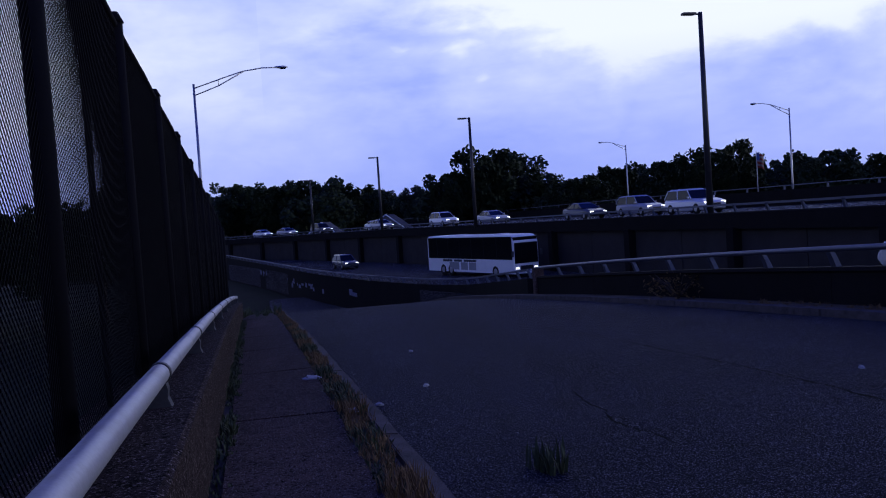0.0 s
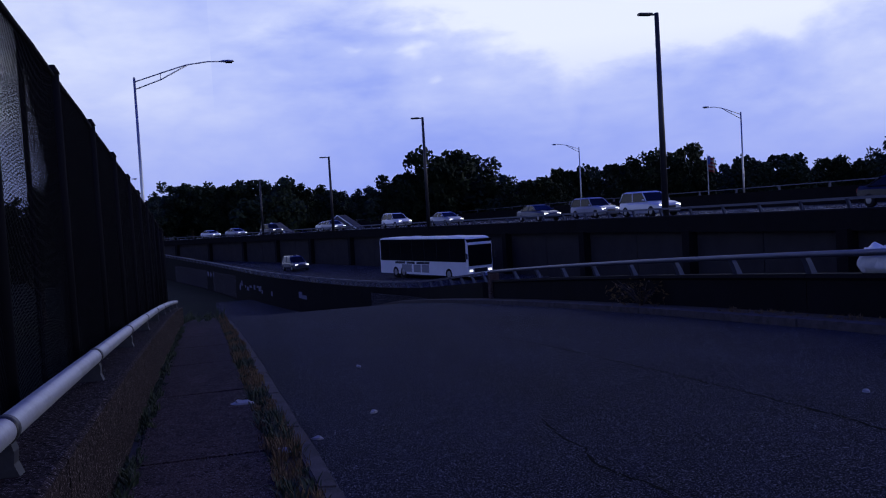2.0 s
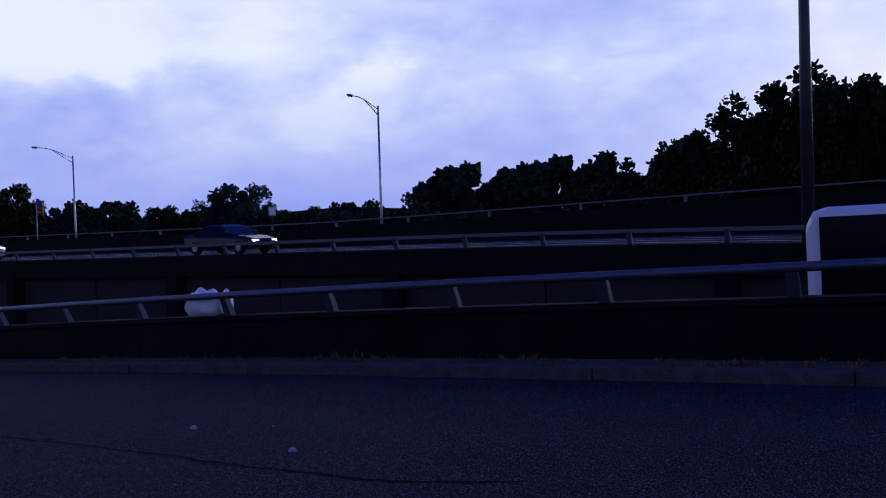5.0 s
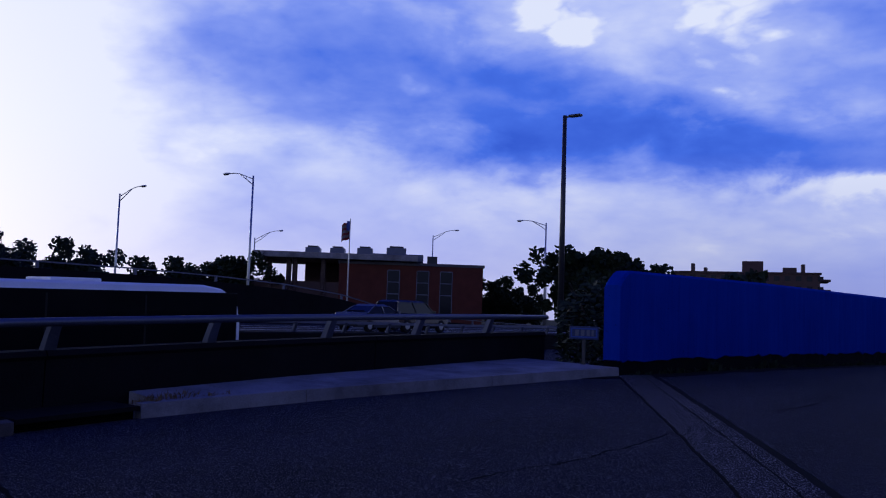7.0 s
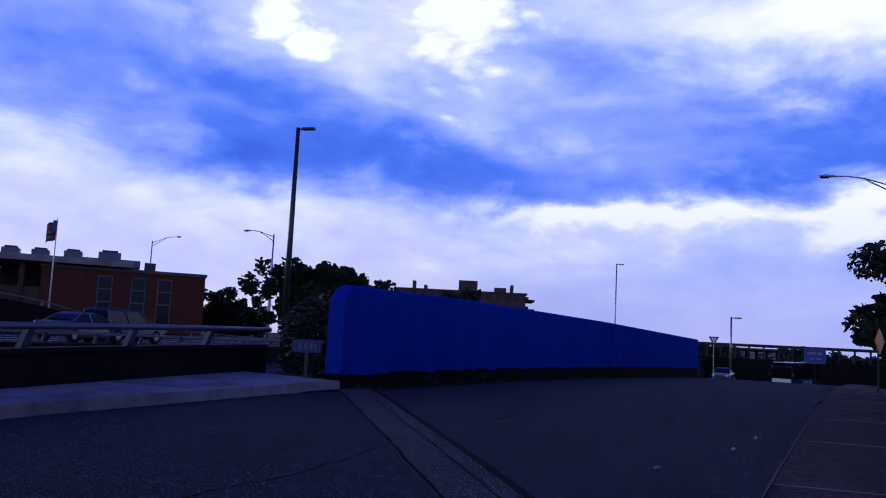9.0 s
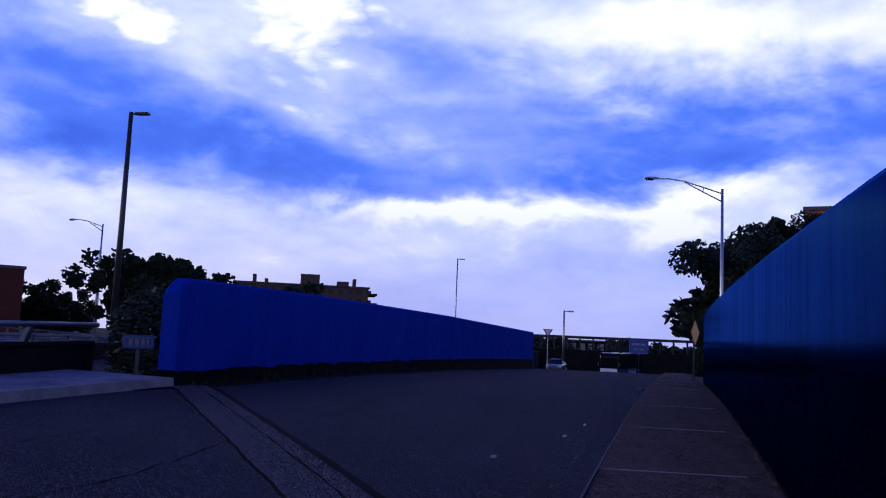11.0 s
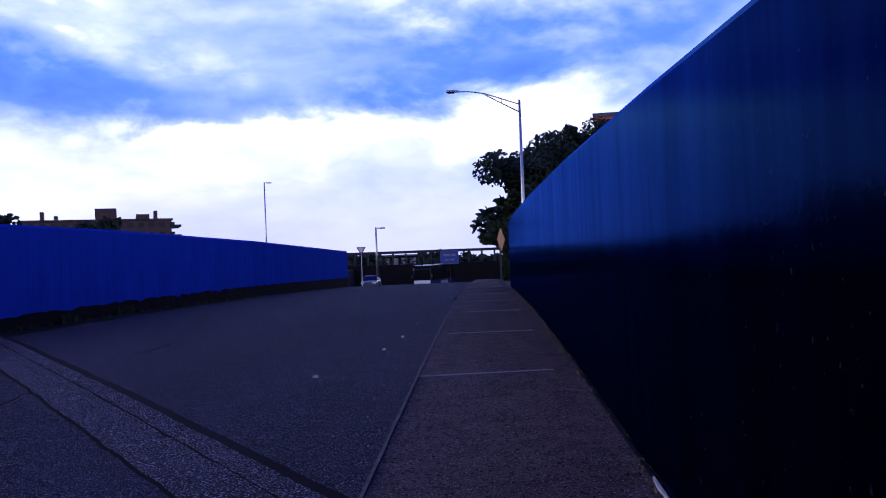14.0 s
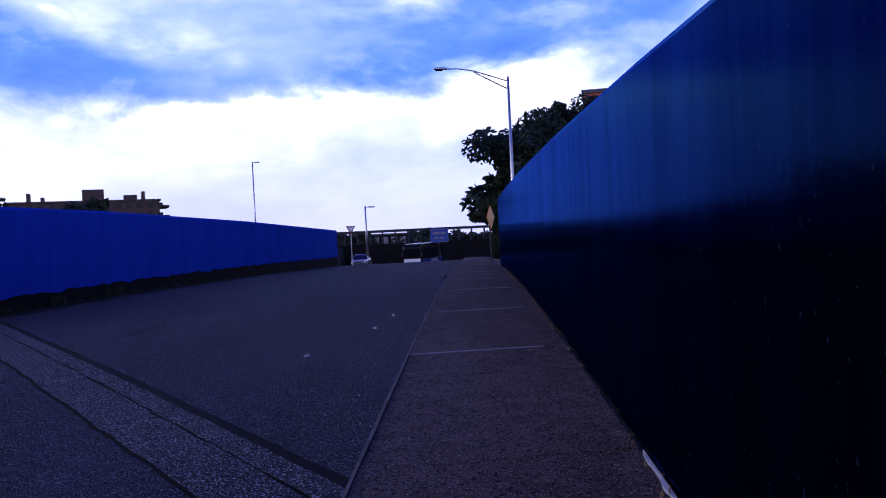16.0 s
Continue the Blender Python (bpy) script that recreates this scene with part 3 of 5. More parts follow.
for i in range(26):
    k = rb.randrange(14, len(low2) - 16)
    a, b = low2[k], low2[k + 1]
    d = (b - a).normalized()
    side = Vector((-d.y, d.x, 0)).normalized()
    q = a.lerp(b, rb.random())
    w, h0 = rb.uniform(0.15, 0.6), rb.uniform(-1.9, -1.2)
    o = finish("paint_mark", boxed(-0.012, 0.012, -w, w, h0 - rb.uniform(0.15, 0.6), h0, bevel=0.004), MARK, barrier)
    o.matrix_world = Matrix.Translation(q) @ Matrix.Rotation(math.atan2(-d.x, d.y), 4, "Z")
# cast-on end pillar
bm = boxed(PARAPET_X - 0.3, PARAPET_X + 0.10, -33.4, -33.0, -4.5, rail_z(-33) - 0.05, bevel=0.03)
tagged(finish("end_pillar", bm, CONCRETE), "short concrete end pillar of the parapet", "pillar", kind="structure")

# ---- upper highway: retaining wall, parapet, rail ----
retaining = thing("retaining_wall", "tall panelled concrete retaining wall under the highway", "retaining wall")
retaining["kind"] = "structure"
for i, (a, b) in enumerate(zip(up6, up6[1:])):
    a2, b2 = a.lerp(b, 0.006), a.lerp(b, 0.994)
    d = (b - a).normalized()
    side = Vector((-d.y, d.x, 0)).normalized()
    bm = bmesh.new()
    loft(bm, [[p + side * 0.06 + Vector((0, 0, -1.35)), p + side * 0.5 + Vector((0, 0, -1.35)), Vector((p.x, p.y, -7)) + side * 0.5, Vector((p.x, p.y, -7)) + side * 0.06] for p in (a2, b2)])
    finish("wall_panel", bm, PANEL, retaining)
    if i % 2 == 0:
        bm = boxed(-0.12, 0.5, -0.35, 0.35, -7 - a.z, -1.3)
        o = finish("pilaster", bm, CONCRETE_DARK, retaining)
        o.matrix_world = Matrix.Translation(a) @ Matrix.Rotation(math.atan2(-d.x, d.y), 4, "Z")
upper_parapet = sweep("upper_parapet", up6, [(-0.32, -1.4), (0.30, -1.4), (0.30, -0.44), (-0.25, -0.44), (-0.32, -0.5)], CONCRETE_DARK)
tagged(upper_parapet, "dark concrete parapet edging the raised highway", "parapet", kind="structure")
upper_rail = thing("guard_rail", "weathered steel guard rail edging the raised highway", "guard rail")
sweep("top_rail", up3, [(-0.14, -0.07), (0.0, -0.07), (0.0, 0.05), (-0.14, 0.05)], RAIL_STEEL, upper_rail)
post_row([m @ Matrix.Translation((-0.02, 0, -0.45)) for p, m in frames_along(up3)], 0.44, upper_rail)
# far side wall of the highway
far_pts = [p + Vector((0, 0, 0)) for p in refine([(x, y, z) for x, y, z in ((-24, -190, 0.6), (-38, -145, 1.1), (-44, -105, 1.6), (-45, -50, 1.85), (-45, -35, 2.0), (-45, -10, 2.7), (-45, 10, 3.2), (-45, 30, 3.3), (-45, 45, 2.7), (-45, 60, 0.9), (-45, 110, -0.5))], 6.0)]
far_wall = thing("median_wall", "long dark concrete wall with a rail along the far lanes", "wall")
far_wall["kind"] = "structure"
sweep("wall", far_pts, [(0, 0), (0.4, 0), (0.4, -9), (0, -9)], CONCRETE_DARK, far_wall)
sweep("top_rail", far_pts, [(0.1, 0.34), (0.22, 0.34), (0.22, 0.42), (0.1, 0.42)], RAIL_STEEL, far_wall)
post_row([m @ Matrix.Translation((-0.15, 0, -0.02)) for p, m in frames_along(far_pts)], 0.42, far_wall, lean=0.0)

# ---- near side: low wall, pipe rail and mesh fence to the south ----
low_wall = thing("low_wall", "low weathered concrete wall beside the pavement", "wall")
low_wall["kind"] = "structure"


def side_x(y):
    return 0.72 - 0.03 * y


def lw(y):
    return 0.66 + rise(y)


for a, b in zip(steps(-35.8, 1.5, 6.0), steps(-35.8, 1.5, 6.0)[1:]):
    bm = bmesh.new()
    loft(bm, [[(side_x(y), y, lw(y) - 0.02), (side_x(y) + 0.03, y, lw(y)), (side_x(y) + 0.72, y, lw(y)), (side_x(y) + 0.72, y, -7), (side_x(y) - 0.03, y, -7)] for y in steps(a + 0.01, b - 0.01, 1.5)])
    finish("wall_panel", bm, CONCRETE_BROWN, low_wall)
pipe_rail = thing("pipe_rail", "pale grey steel pipe handrail on curved brackets", "handrail")


def pipe_at(y):
    return Vector((side_x(y) + 0.23, y, rise(y) + 0.88))


bm = bmesh.new()
tube(bm, [pipe_at(y) for y in steps(-35.6, 1.5, 1.2)], 0.066, 20)
part("pipe", bm, PIPE, pipe_rail, smooth=True)
bracket = None
for y in [-0.75 - 3.66 * i for i in range(10)]:
    c = pipe_at(y)
    m = Matrix.Translation(c)
    if bracket is None:
        bm = bmesh.new()
        curve = [(0.035, -0.05), (0.05, -0.10), (0.045, -0.16), (0.07, -0.225)]
        back = [(-0.05, -0.05), (-0.07, -0.10), (-0.10, -0.16), (-0.16, -0.225)]
        loft(bm, [[(-x, -0.05, z) for x, z in curve] + [(-x, -0.05, z) for x, z in back[::-1]], [(-x, 0.05, z) for x, z in curve] + [(-x, 0.05, z) for x, z in back[::-1]]])
        bracket = finish("bracket", bm, DARK_METAL, pipe_rail)
        bm = bmesh.new()
        tube(bm, [(0, -0.035, 0), (0, 0.035, 0)], 0.073, 20)
        sleeve = finish("sleeve", bm, DARK_METAL, pipe_rail, True)
        bracket.matrix_world, sleeve.matrix_world = m, m
    else:
        for src in (bracket, sleeve):
            o = new(src.name.split(".")[0], src.data)
            o.parent, o.matrix_world = pipe_rail, m

fence = thing("mesh_fence", "tall dark chain-link fence on steel posts", "fence")


def fence_at(y, h):
    return Vector((side_x(y) + 0.56, y, rise(y) + 0.66 + h))


FENCE_H, FENCE_A, FENCE_B = 3.05, -34.6, 1.5
for y in [-0.1 - 3.05 * i for i in range(0, 12)] + [-34.5]:
    bm = bmesh.new()
    tube(bm, [fence_at(y, -0.02), fence_at(y, FENCE_H)], 0.062, 12)
    tube(bm, [fence_at(y, FENCE_H - 0.03), fence_at(y, FENCE_H + 0.06)], [0.075, 0.03], 12)
    part("fence_post", bm, WIRE, fence, smooth=True)
for y in [-1.6 - 3.05 * i for i in range(0, 11)]:
    bm = bmesh.new()
    tube(bm, [fence_at(y, 0.0) + Vector((0.03, 0, 0)), fence_at(y, FENCE_H - 0.05) + Vector((0.03, 0, 0))], 0.022, 8)
    part("stiffener", bm, WIRE, fence)
bm = bmesh.new()
tube(bm, [fence_at(y, FENCE_H - 0.05) + Vector((0, 0, 0.012 * math.sin(y * 2.1))) for y in steps(FENCE_A, FENCE_B, 0.8)], 0.03, 8)
part("top_rail", bm, WIRE, fence, smooth=True)
verts, faces = [], []
PITCH, HALF = 0.05, 0.0042
run = FENCE_H - 0.02
k = FENCE_A
while k < FENCE_B:
    near = k > -26
    for sgn in (1, -1):
        y0, y1 = (k, min(k + run, FENCE_B)) if sgn > 0 else (k, max(k - run, FENCE_A))
        h1 = abs(y1 - y0)
        if h1 > 0.1:
            n = 4
            for i in range(n):
                ya, yb = y0 + (y1 - y0) * i / n, y0 + (y1 - y0) * (i + 1) / n
                pa, pb = fence_at(ya, 0.02 + h1 * i / n), fence_at(yb, 0.02 + h1 * (i + 1) / n)
                b0 = len(verts)
                for p in (pa, pb):
                    verts += [p + Vector((0.0035 * sgn, HALF, HALF)), p + Vector((0.0035 * sgn, -HALF, -HALF * sgn)), p + Vector((-0.003, 0, 0))]
                faces += [(b0, b0 + 1, b0 + 4, b0 + 3), (b0 + 1, b0 + 2, b0 + 5, b0 + 4), (b0 + 2, b0, b0 + 3, b0 + 5)]
    k += PITCH if near else 0.11
me = bpy.data.meshes.new("wire_mesh")
me.from_pydata(verts, [], faces)
me.materials.append(WIRE)
wire = new("wire_mesh", me)
wire.parent = fence
wire["kind"] = "stuff"

# ---- blue walls ----
def blue_wall(name, line, base, y0, y1, face, label, paint, tall):
    """line(y): the face's x; face: +1 when the wall's body lies to the east."""
    ob = thing(name, label, "wall")
    ob["kind"] = "structure"
    ys = steps(y0, y0 + 0.6, 0.08) + steps(y0 + 0.6, y1, 0.25)[1:]
    bm = bmesh.new()
    secs = []
    for y in ys:
        x, z = line(y), base(y)
        end = min(y - y0, 99)
        drop = 0.0 if end > 0.5 else 0.35 * (1 - end / 0.5) ** 2
        foot = 0.04 if face > 0 else 0.27
        t = z + tall - drop
        low = rise(y) + foot if face > 0 else z + foot
        secs.append([(x, y, low + (0.05 if face > 0 else 0.09) * (noise.noise((y * 1.3, 1, 0)) + noise.noise((y * 6.1, 1, 0)))), (x, y, t - 0.06), (x + face * 0.05, y, t), (x + face * 0.35, y, t), (x + face * 0.4, y, t - 0.06), (x + face * 0.4, y, low)])
    loft(bm, secs)
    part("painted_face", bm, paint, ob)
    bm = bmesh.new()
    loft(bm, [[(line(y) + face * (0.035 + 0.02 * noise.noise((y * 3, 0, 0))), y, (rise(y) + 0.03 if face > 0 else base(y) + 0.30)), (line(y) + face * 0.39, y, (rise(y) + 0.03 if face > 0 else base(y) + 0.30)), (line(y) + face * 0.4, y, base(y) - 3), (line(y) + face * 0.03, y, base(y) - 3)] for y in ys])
    part("bare_foot", bm, GUTTER, ob, "unpainted near-black concrete foot")
    return ob


wall_right = blue_wall("wall_east", wall_near, wall_line, 1.55, 31.5, 1, "high blue-painted concrete wall beside the pavement, its shade put into the colour", BLUE_SHADED, 2.42)
wall_left = blue_wall("wall_west", lambda y: -8.15 + (y - 17.6) * 0.1385, lambda y: wall_line(y) - 0.12, 17.6, 66, -1, "blue-painted concrete wall with a rounded end and chipped foot", BLUE, 2.35)
east_verge = strip("verge_east", steps(31, 100, 3), lambda y: wall_near(y) + 0.28, lambda y: wall_near(y) + 9, lambda y: rise(y) - 0.05, SOIL, 3.0)
tagged(east_verge, "rough soil verge beyond the end of the blue wall", "verge", kind="structure")
# ragged near-black strip on the road along the west wall
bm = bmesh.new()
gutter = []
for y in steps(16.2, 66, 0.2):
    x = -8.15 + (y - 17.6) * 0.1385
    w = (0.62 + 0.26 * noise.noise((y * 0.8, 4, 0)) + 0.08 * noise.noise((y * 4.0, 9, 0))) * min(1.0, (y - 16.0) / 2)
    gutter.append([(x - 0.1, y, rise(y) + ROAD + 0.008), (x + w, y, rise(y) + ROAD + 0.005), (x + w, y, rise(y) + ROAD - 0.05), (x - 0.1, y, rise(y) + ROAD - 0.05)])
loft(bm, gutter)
tagged(finish("near_black_strip", bm, GUTTER), "ragged near-black strip on the road along the blue wall", "dirt", kind="stuff")

# ---- expansion joint across the ramp ----
joint = thing("expansion_joint", "skewed concrete expansion joint strip with tar-filled seams", "road joint")
joint["kind"] = "structure"
JA, JB = Vector((-8.0, 18.3, 0)), Vector((-0.13, 4.67, 0))
jd = (JB - JA).normalized()
jn = Vector((jd.y, -jd.x, 0)) * -1


def ground_at(p, h):
    return Vector((p.x, p.y, rise(p.y) + ROAD + h))


for o0, o1, mat, h in ((-0.52, -0.485, TAR_AND_SHADE, 0.006), (-0.485, 0.018, JOINT, 0.011), (0.018, 0.052, TAR_AND_SHADE, 0.005), (0.052, 0.28, JOINT, 0.012), (0.28, 0.40, GUTTER, 0.007)):
    bm = bmesh.new()
    rows = []
    for s in steps(0, 1, 0.006):
        p = JA.lerp(JB, s)
        w = 0.022 * noise.noise((s * 30, o0, 0)) + 0.012 * noise.noise((s * 140, o0, 2))
        rows.append([ground_at(p + jn * (o0 + w), h), ground_at(p + jn * (o1 + w), h), ground_at(p + jn * (o1 + w), -0.1), ground_at(p + jn * (o0 + w), -0.1)])
    loft(bm, rows)
    part("seam" if mat is TAR_AND_SHADE else "concrete_strip", bm, mat, joint)


# ---- cracks in the asphalt ----
def road_from(az, el):
    """The place on the ramp in a direction from the standpoint."""
    d = 3.0
    for _ in range(60):
        yy = d * math.cos(radians(az))
        d = 0.5 * d + 0.5 * (EYE - rise(yy) - ROAD) / math.tan(radians(-el))
    return Vector((-d * math.sin(radians(az)), d * math.cos(radians(az)), 0))


def crack(way, width, seed):
    pts = [road_from(*w) for w in way]
    width *= 1.7
    bm = bmesh.new()
    rows = []
    total = sum((b - a).length for a, b in zip(pts, pts[1:]))
    run = 0.0
    for a, b in zip(pts, pts[1:]):
        n = max(3, round((b - a).length / 0.07))
        side = Vector((-(b - a).y, (b - a).x, 0)).normalized()
        for i in range(n):
            s = (run + (b - a).length * i / n)
            p = a.lerp(b, i / n) + side * (0.05 * noise.noise((s * 2.2, seed, 0)) + 0.03 * noise.noise((s * 9, seed, 3)))
            w = width * (0.35 + 0.9 * abs(noise.noise((s * 3, seed, 7)))) * min(1, 2 * s + 0.2, 2 * (total - s) + 0.2)
            rows.append((ground_at(p - side * w, 0.004), ground_at(p + side * w, 0.004)))
        run += (b - a).length
    vs = [(bm.verts.new(l), bm.verts.new(r)) for l, r in rows]
    for (l0, r0), (l1, r1) in zip(vs, vs[1:]):
        bm.faces.new((l0, r0, r1, l1))
    finish("crack", bm, TAR_AND_SHADE, ramp)


crack([(166.91, -7.61), (162.10, -8.64), (158.68, -9.41), (150.99, -11.36), (145.25, -12.78), (140.38, -13.94), (136.04, -15.01), (130.87, -15.94), (125.74, -16.76), (116.0, -17.0)], 0.022, 1)
crack([(159.28, -14.10), (158.56, -15.14), (156.46, -16.18), (155.92, -17.29), (152.44, -18.34), (149.75, -19.65)], 0.013, 2)
crack([(79.84, -10.60), (80.02, -11.50), (79.45, -12.52), (82.59, -13.12), (85.84, -13.38), (88.99, -13.86), (95.0, -14.5)], 0.026, 3)
crack([(65.19, -9.89), (63.49, -11.49), (62.18, -12.60), (62.74, -14.32), (62.0, -16.5)], 0.022, 4)
crack([(92.89, -11.71), (91.71, -12.98), (92.70, -13.56)], 0.018, 5)
crack([(36.12, -11.32), (31.99, -10.25), (28.27, -9.52), (23.89, -8.17), (21.23, -7.09)], 0.02, 6)
crack([(15.75, -5.46), (13.88, -5.09), (12.39, -4.63)], 0.035, 7)
crack([(48.98, -8.01), (46.40, -8.29), (43.44, -7.81)], 0.014, 8)
crack([(34.35, -7.44), (32.09, -6.86), (28.71, -6.56)], 0.016, 9)
crack([(79.26, -12.53), (75.87, -12.53), (73.0, -12.2)], 0.012, 10)
crack([(63.0, -12.0), (58.0, -12.4), (54.0, -12.0)], 0.012, 11)
crack([(10.2, -6.1), (8.6, -6.6), (6.9, -6.5)], 0.012, 12)


# ---- lamps ----
def arm_lamp(base, top, yaw, label, arm=2.6, mat=STEEL, group="street lamps"):
    """A tapered pole with a truss arm and a cobra head; yaw turns the arm (0: to +x)."""
    h = top - base[2]
    ob = thing("street_lamp", label, "street lamp", group, pose(*base, 0, 0, yaw))
    bm = bmesh.new()
    tube(bm, [(0, 0, 0), (0, 0, h * 0.5), (0, 0, h + 0.25)], [0.12, 0.095, 0.065], 12)
    part("pole", bm, mat, ob, smooth=True)
    rs = 0.23 * arm
    up = [(0.0, 0, h), (arm * 0.35, 0, h + rs * 0.5), (arm * 0.6, 0, h + rs * 0.84), (arm * 0.85, 0, h + rs), (arm, 0, h + rs)]
    bm = bmesh.new()
    tube(bm, up, 0.035, 8)
    tube(bm, [(0, 0, h - 0.42), (arm * 0.3, 0, h + rs * 0.1), (arm * 0.62, 0, h + rs * 0.84)], 0.035, 8)
    tube(bm, [(arm * 0.3, 0, h + rs * 0.1), (arm * 0.3, 0, h + rs * 0.45)], 0.02, 6)
    part("arm", bm, mat, ob, smooth=True)
    bm = bmesh.new()
    prof = [(0, 0.05, 0.05), (0.15, 0.09, 0.08), (0.45, 0.16, 0.10), (0.68, 0.13, 0.08), (0.78, 0.05, 0.04)]
    loft(bm, [[(arm + x, w * math.cos(q), h + rs + z * math.sin(q) * (0.6 if math.sin(q) < 0 else 1)) for q in [k * math.pi / 5 for k in range(10)]] for x, w, z in prof])
    part("lamp_head", bm, mat, ob, smooth=True)
    bm = bmesh.new()
    loft(bm, [[(arm + x, w * math.cos(q), h + rs - 0.055 - 0.05 * math.sin(q)) for q in [k * math.pi / 4 for k in range(5)]] for x, w in ((0.3, 0.08), (0.48, 0.13), (0.66, 0.07))])
    part("lens", bm, GLASS, ob)
    return ob


def box_lamp(base, top, yaw, label, r=0.15, arm=0.9, mat=POLE_DARK, group="tall lamps"):
    h = top - base[2]
    ob = thing("street_lamp", label, "street lamp", group, pose(*base, 0, 0, yaw))
    bm = bmesh.new()
    tube(bm, [(0, 0, 0), (0, 0, h)], [r, r * 0.62], 14)
    part("pole", bm, mat, ob, smooth=True)
    part("arm", boxed(0, arm * 0.45, -0.04, 0.04, h - 0.16, h - 0.06), mat, ob)
    part("lamp_head", boxed(arm * 0.35, arm * 1.25, -0.2, 0.2, h - 0.16, h - 0.02, bevel=0.04), mat, ob)
    part("lens", boxed(arm * 0.5, arm * 1.15, -0.14, 0.14, h - 0.175, h - 0.155), GLASS, ob)
    return ob


def polar(az, d):
    return -d * math.sin(radians(az)), d * math.cos(radians(az))


def z_at(el, d):
    return EYE + d * math.tan(radians(el))


TALL = "tall dark lamp pole with a flat head on the parapet"
for az, el, d, base, r, yaw in ((150.4, 12.0, 52.6, 0.4, 0.21, 0), (166.26, 6.5, 84.4, 0.0, 0.2, 0), (172.74, 4.2, 108, 0.0, 0.2, 0), (177.4, 2.9, 135, -0.5, 0.2, 0), (98.3, 23.0, 26.3, 0.6, 0.19, 0), (28.8, 13.6, 54, 1.0, 0.21, 0)):
    x, y = polar(az, d)
    box_lamp((x, y, base), z_at(el, d), yaw, TALL, r, 0.95)
for az, el, d, base, yaw in ((6.6, 5.6, 120, -2.0, 0), (-0.75, 2.36, 88, 0.0, 0)):
    x, y = polar(az, d)
    box_lamp((x, y, base), z_at(el, d), yaw, "slim pale lamp pole with a small flat head", 0.13, 0.8, STEEL, "slim lamps")
COBRA = "galvanised street lamp with a curved truss arm"
for az, el, d, base, yaw, arm in ((184.82, 9.6, 50, -5, 180, 4.7), (155.84, 3.8, 118, -3, 0, 3.2), (145.48, 5.25, 88, -3, 0, 3.4), (126.0, 8.4, 58, -3, 0, 2.6), (80.4, 8.6, 60, -3, 15, 2.6), (58.2, 6.9, 75, -3, 0, 2.9), (49.9, 8.7, 62, -3, 180, 2.6),
                                  (49.6, 4.6, 105, -3, 0, 4.2), (37.6, 5.3, 110, -3, 0, 3.4), (29.9, 6.35, 80, -3, 180, 2.5), (29.8, 3.6, 120, -3, 0, 4.0), (26.2, 3.2, 120, -3, 0, 3.2), (-10.87, 10.5, 45, -3, 180, 3.2), (187.0, 3.0, 130, -5, 180, 3.6)):
    x, y = polar(az, d)
    arm_lamp((x, y, base), z_at(el, d) - 0.2, yaw, COBRA, arm)


# ---- vehicles ----
def body_loft(bm, stations, half):
    """Car body: stations of (y, z low, z high, width factor), lofted with rounded sections."""
    secs = []
    for y, z0, z1, w in stations:
        h = half * w
        secs.append([(-h * 0.93, y, z0), (-h, y, z0 + (z1 - z0) * 0.35), (-h * 0.98, y, z0 + (z1 - z0) * 0.75), (-h * 0.84, y, z1), (h * 0.84, y, z1), (h * 0.98, y, z0 + (z1 - z0) * 0.75), (h, y, z0 + (z1 - z0) * 0.35), (h * 0.93, y, z0)])
    return loft(bm, secs)


def wheel(parent, x, y, r, w):
    bm = bmesh.new()
    tube(bm, [(x - w / 2, y, r), (x - w * 0.35, y, r), (x + w * 0.35, y, r), (x + w / 2, y, r)], [r * 0.9, r, r, r * 0.9], 18)
    t = part("tyre", bm, RUBBER, parent, smooth=False)
    bm = bmesh.new()
    s = 1 if x > 0 else -1
    tube(bm, [(x + s * w * 0.42, y, r), (x + s * w * 0.53, y, r)], [r * 0.62, r * 0.5], 14)
    part("rim", bm, STEEL, t)


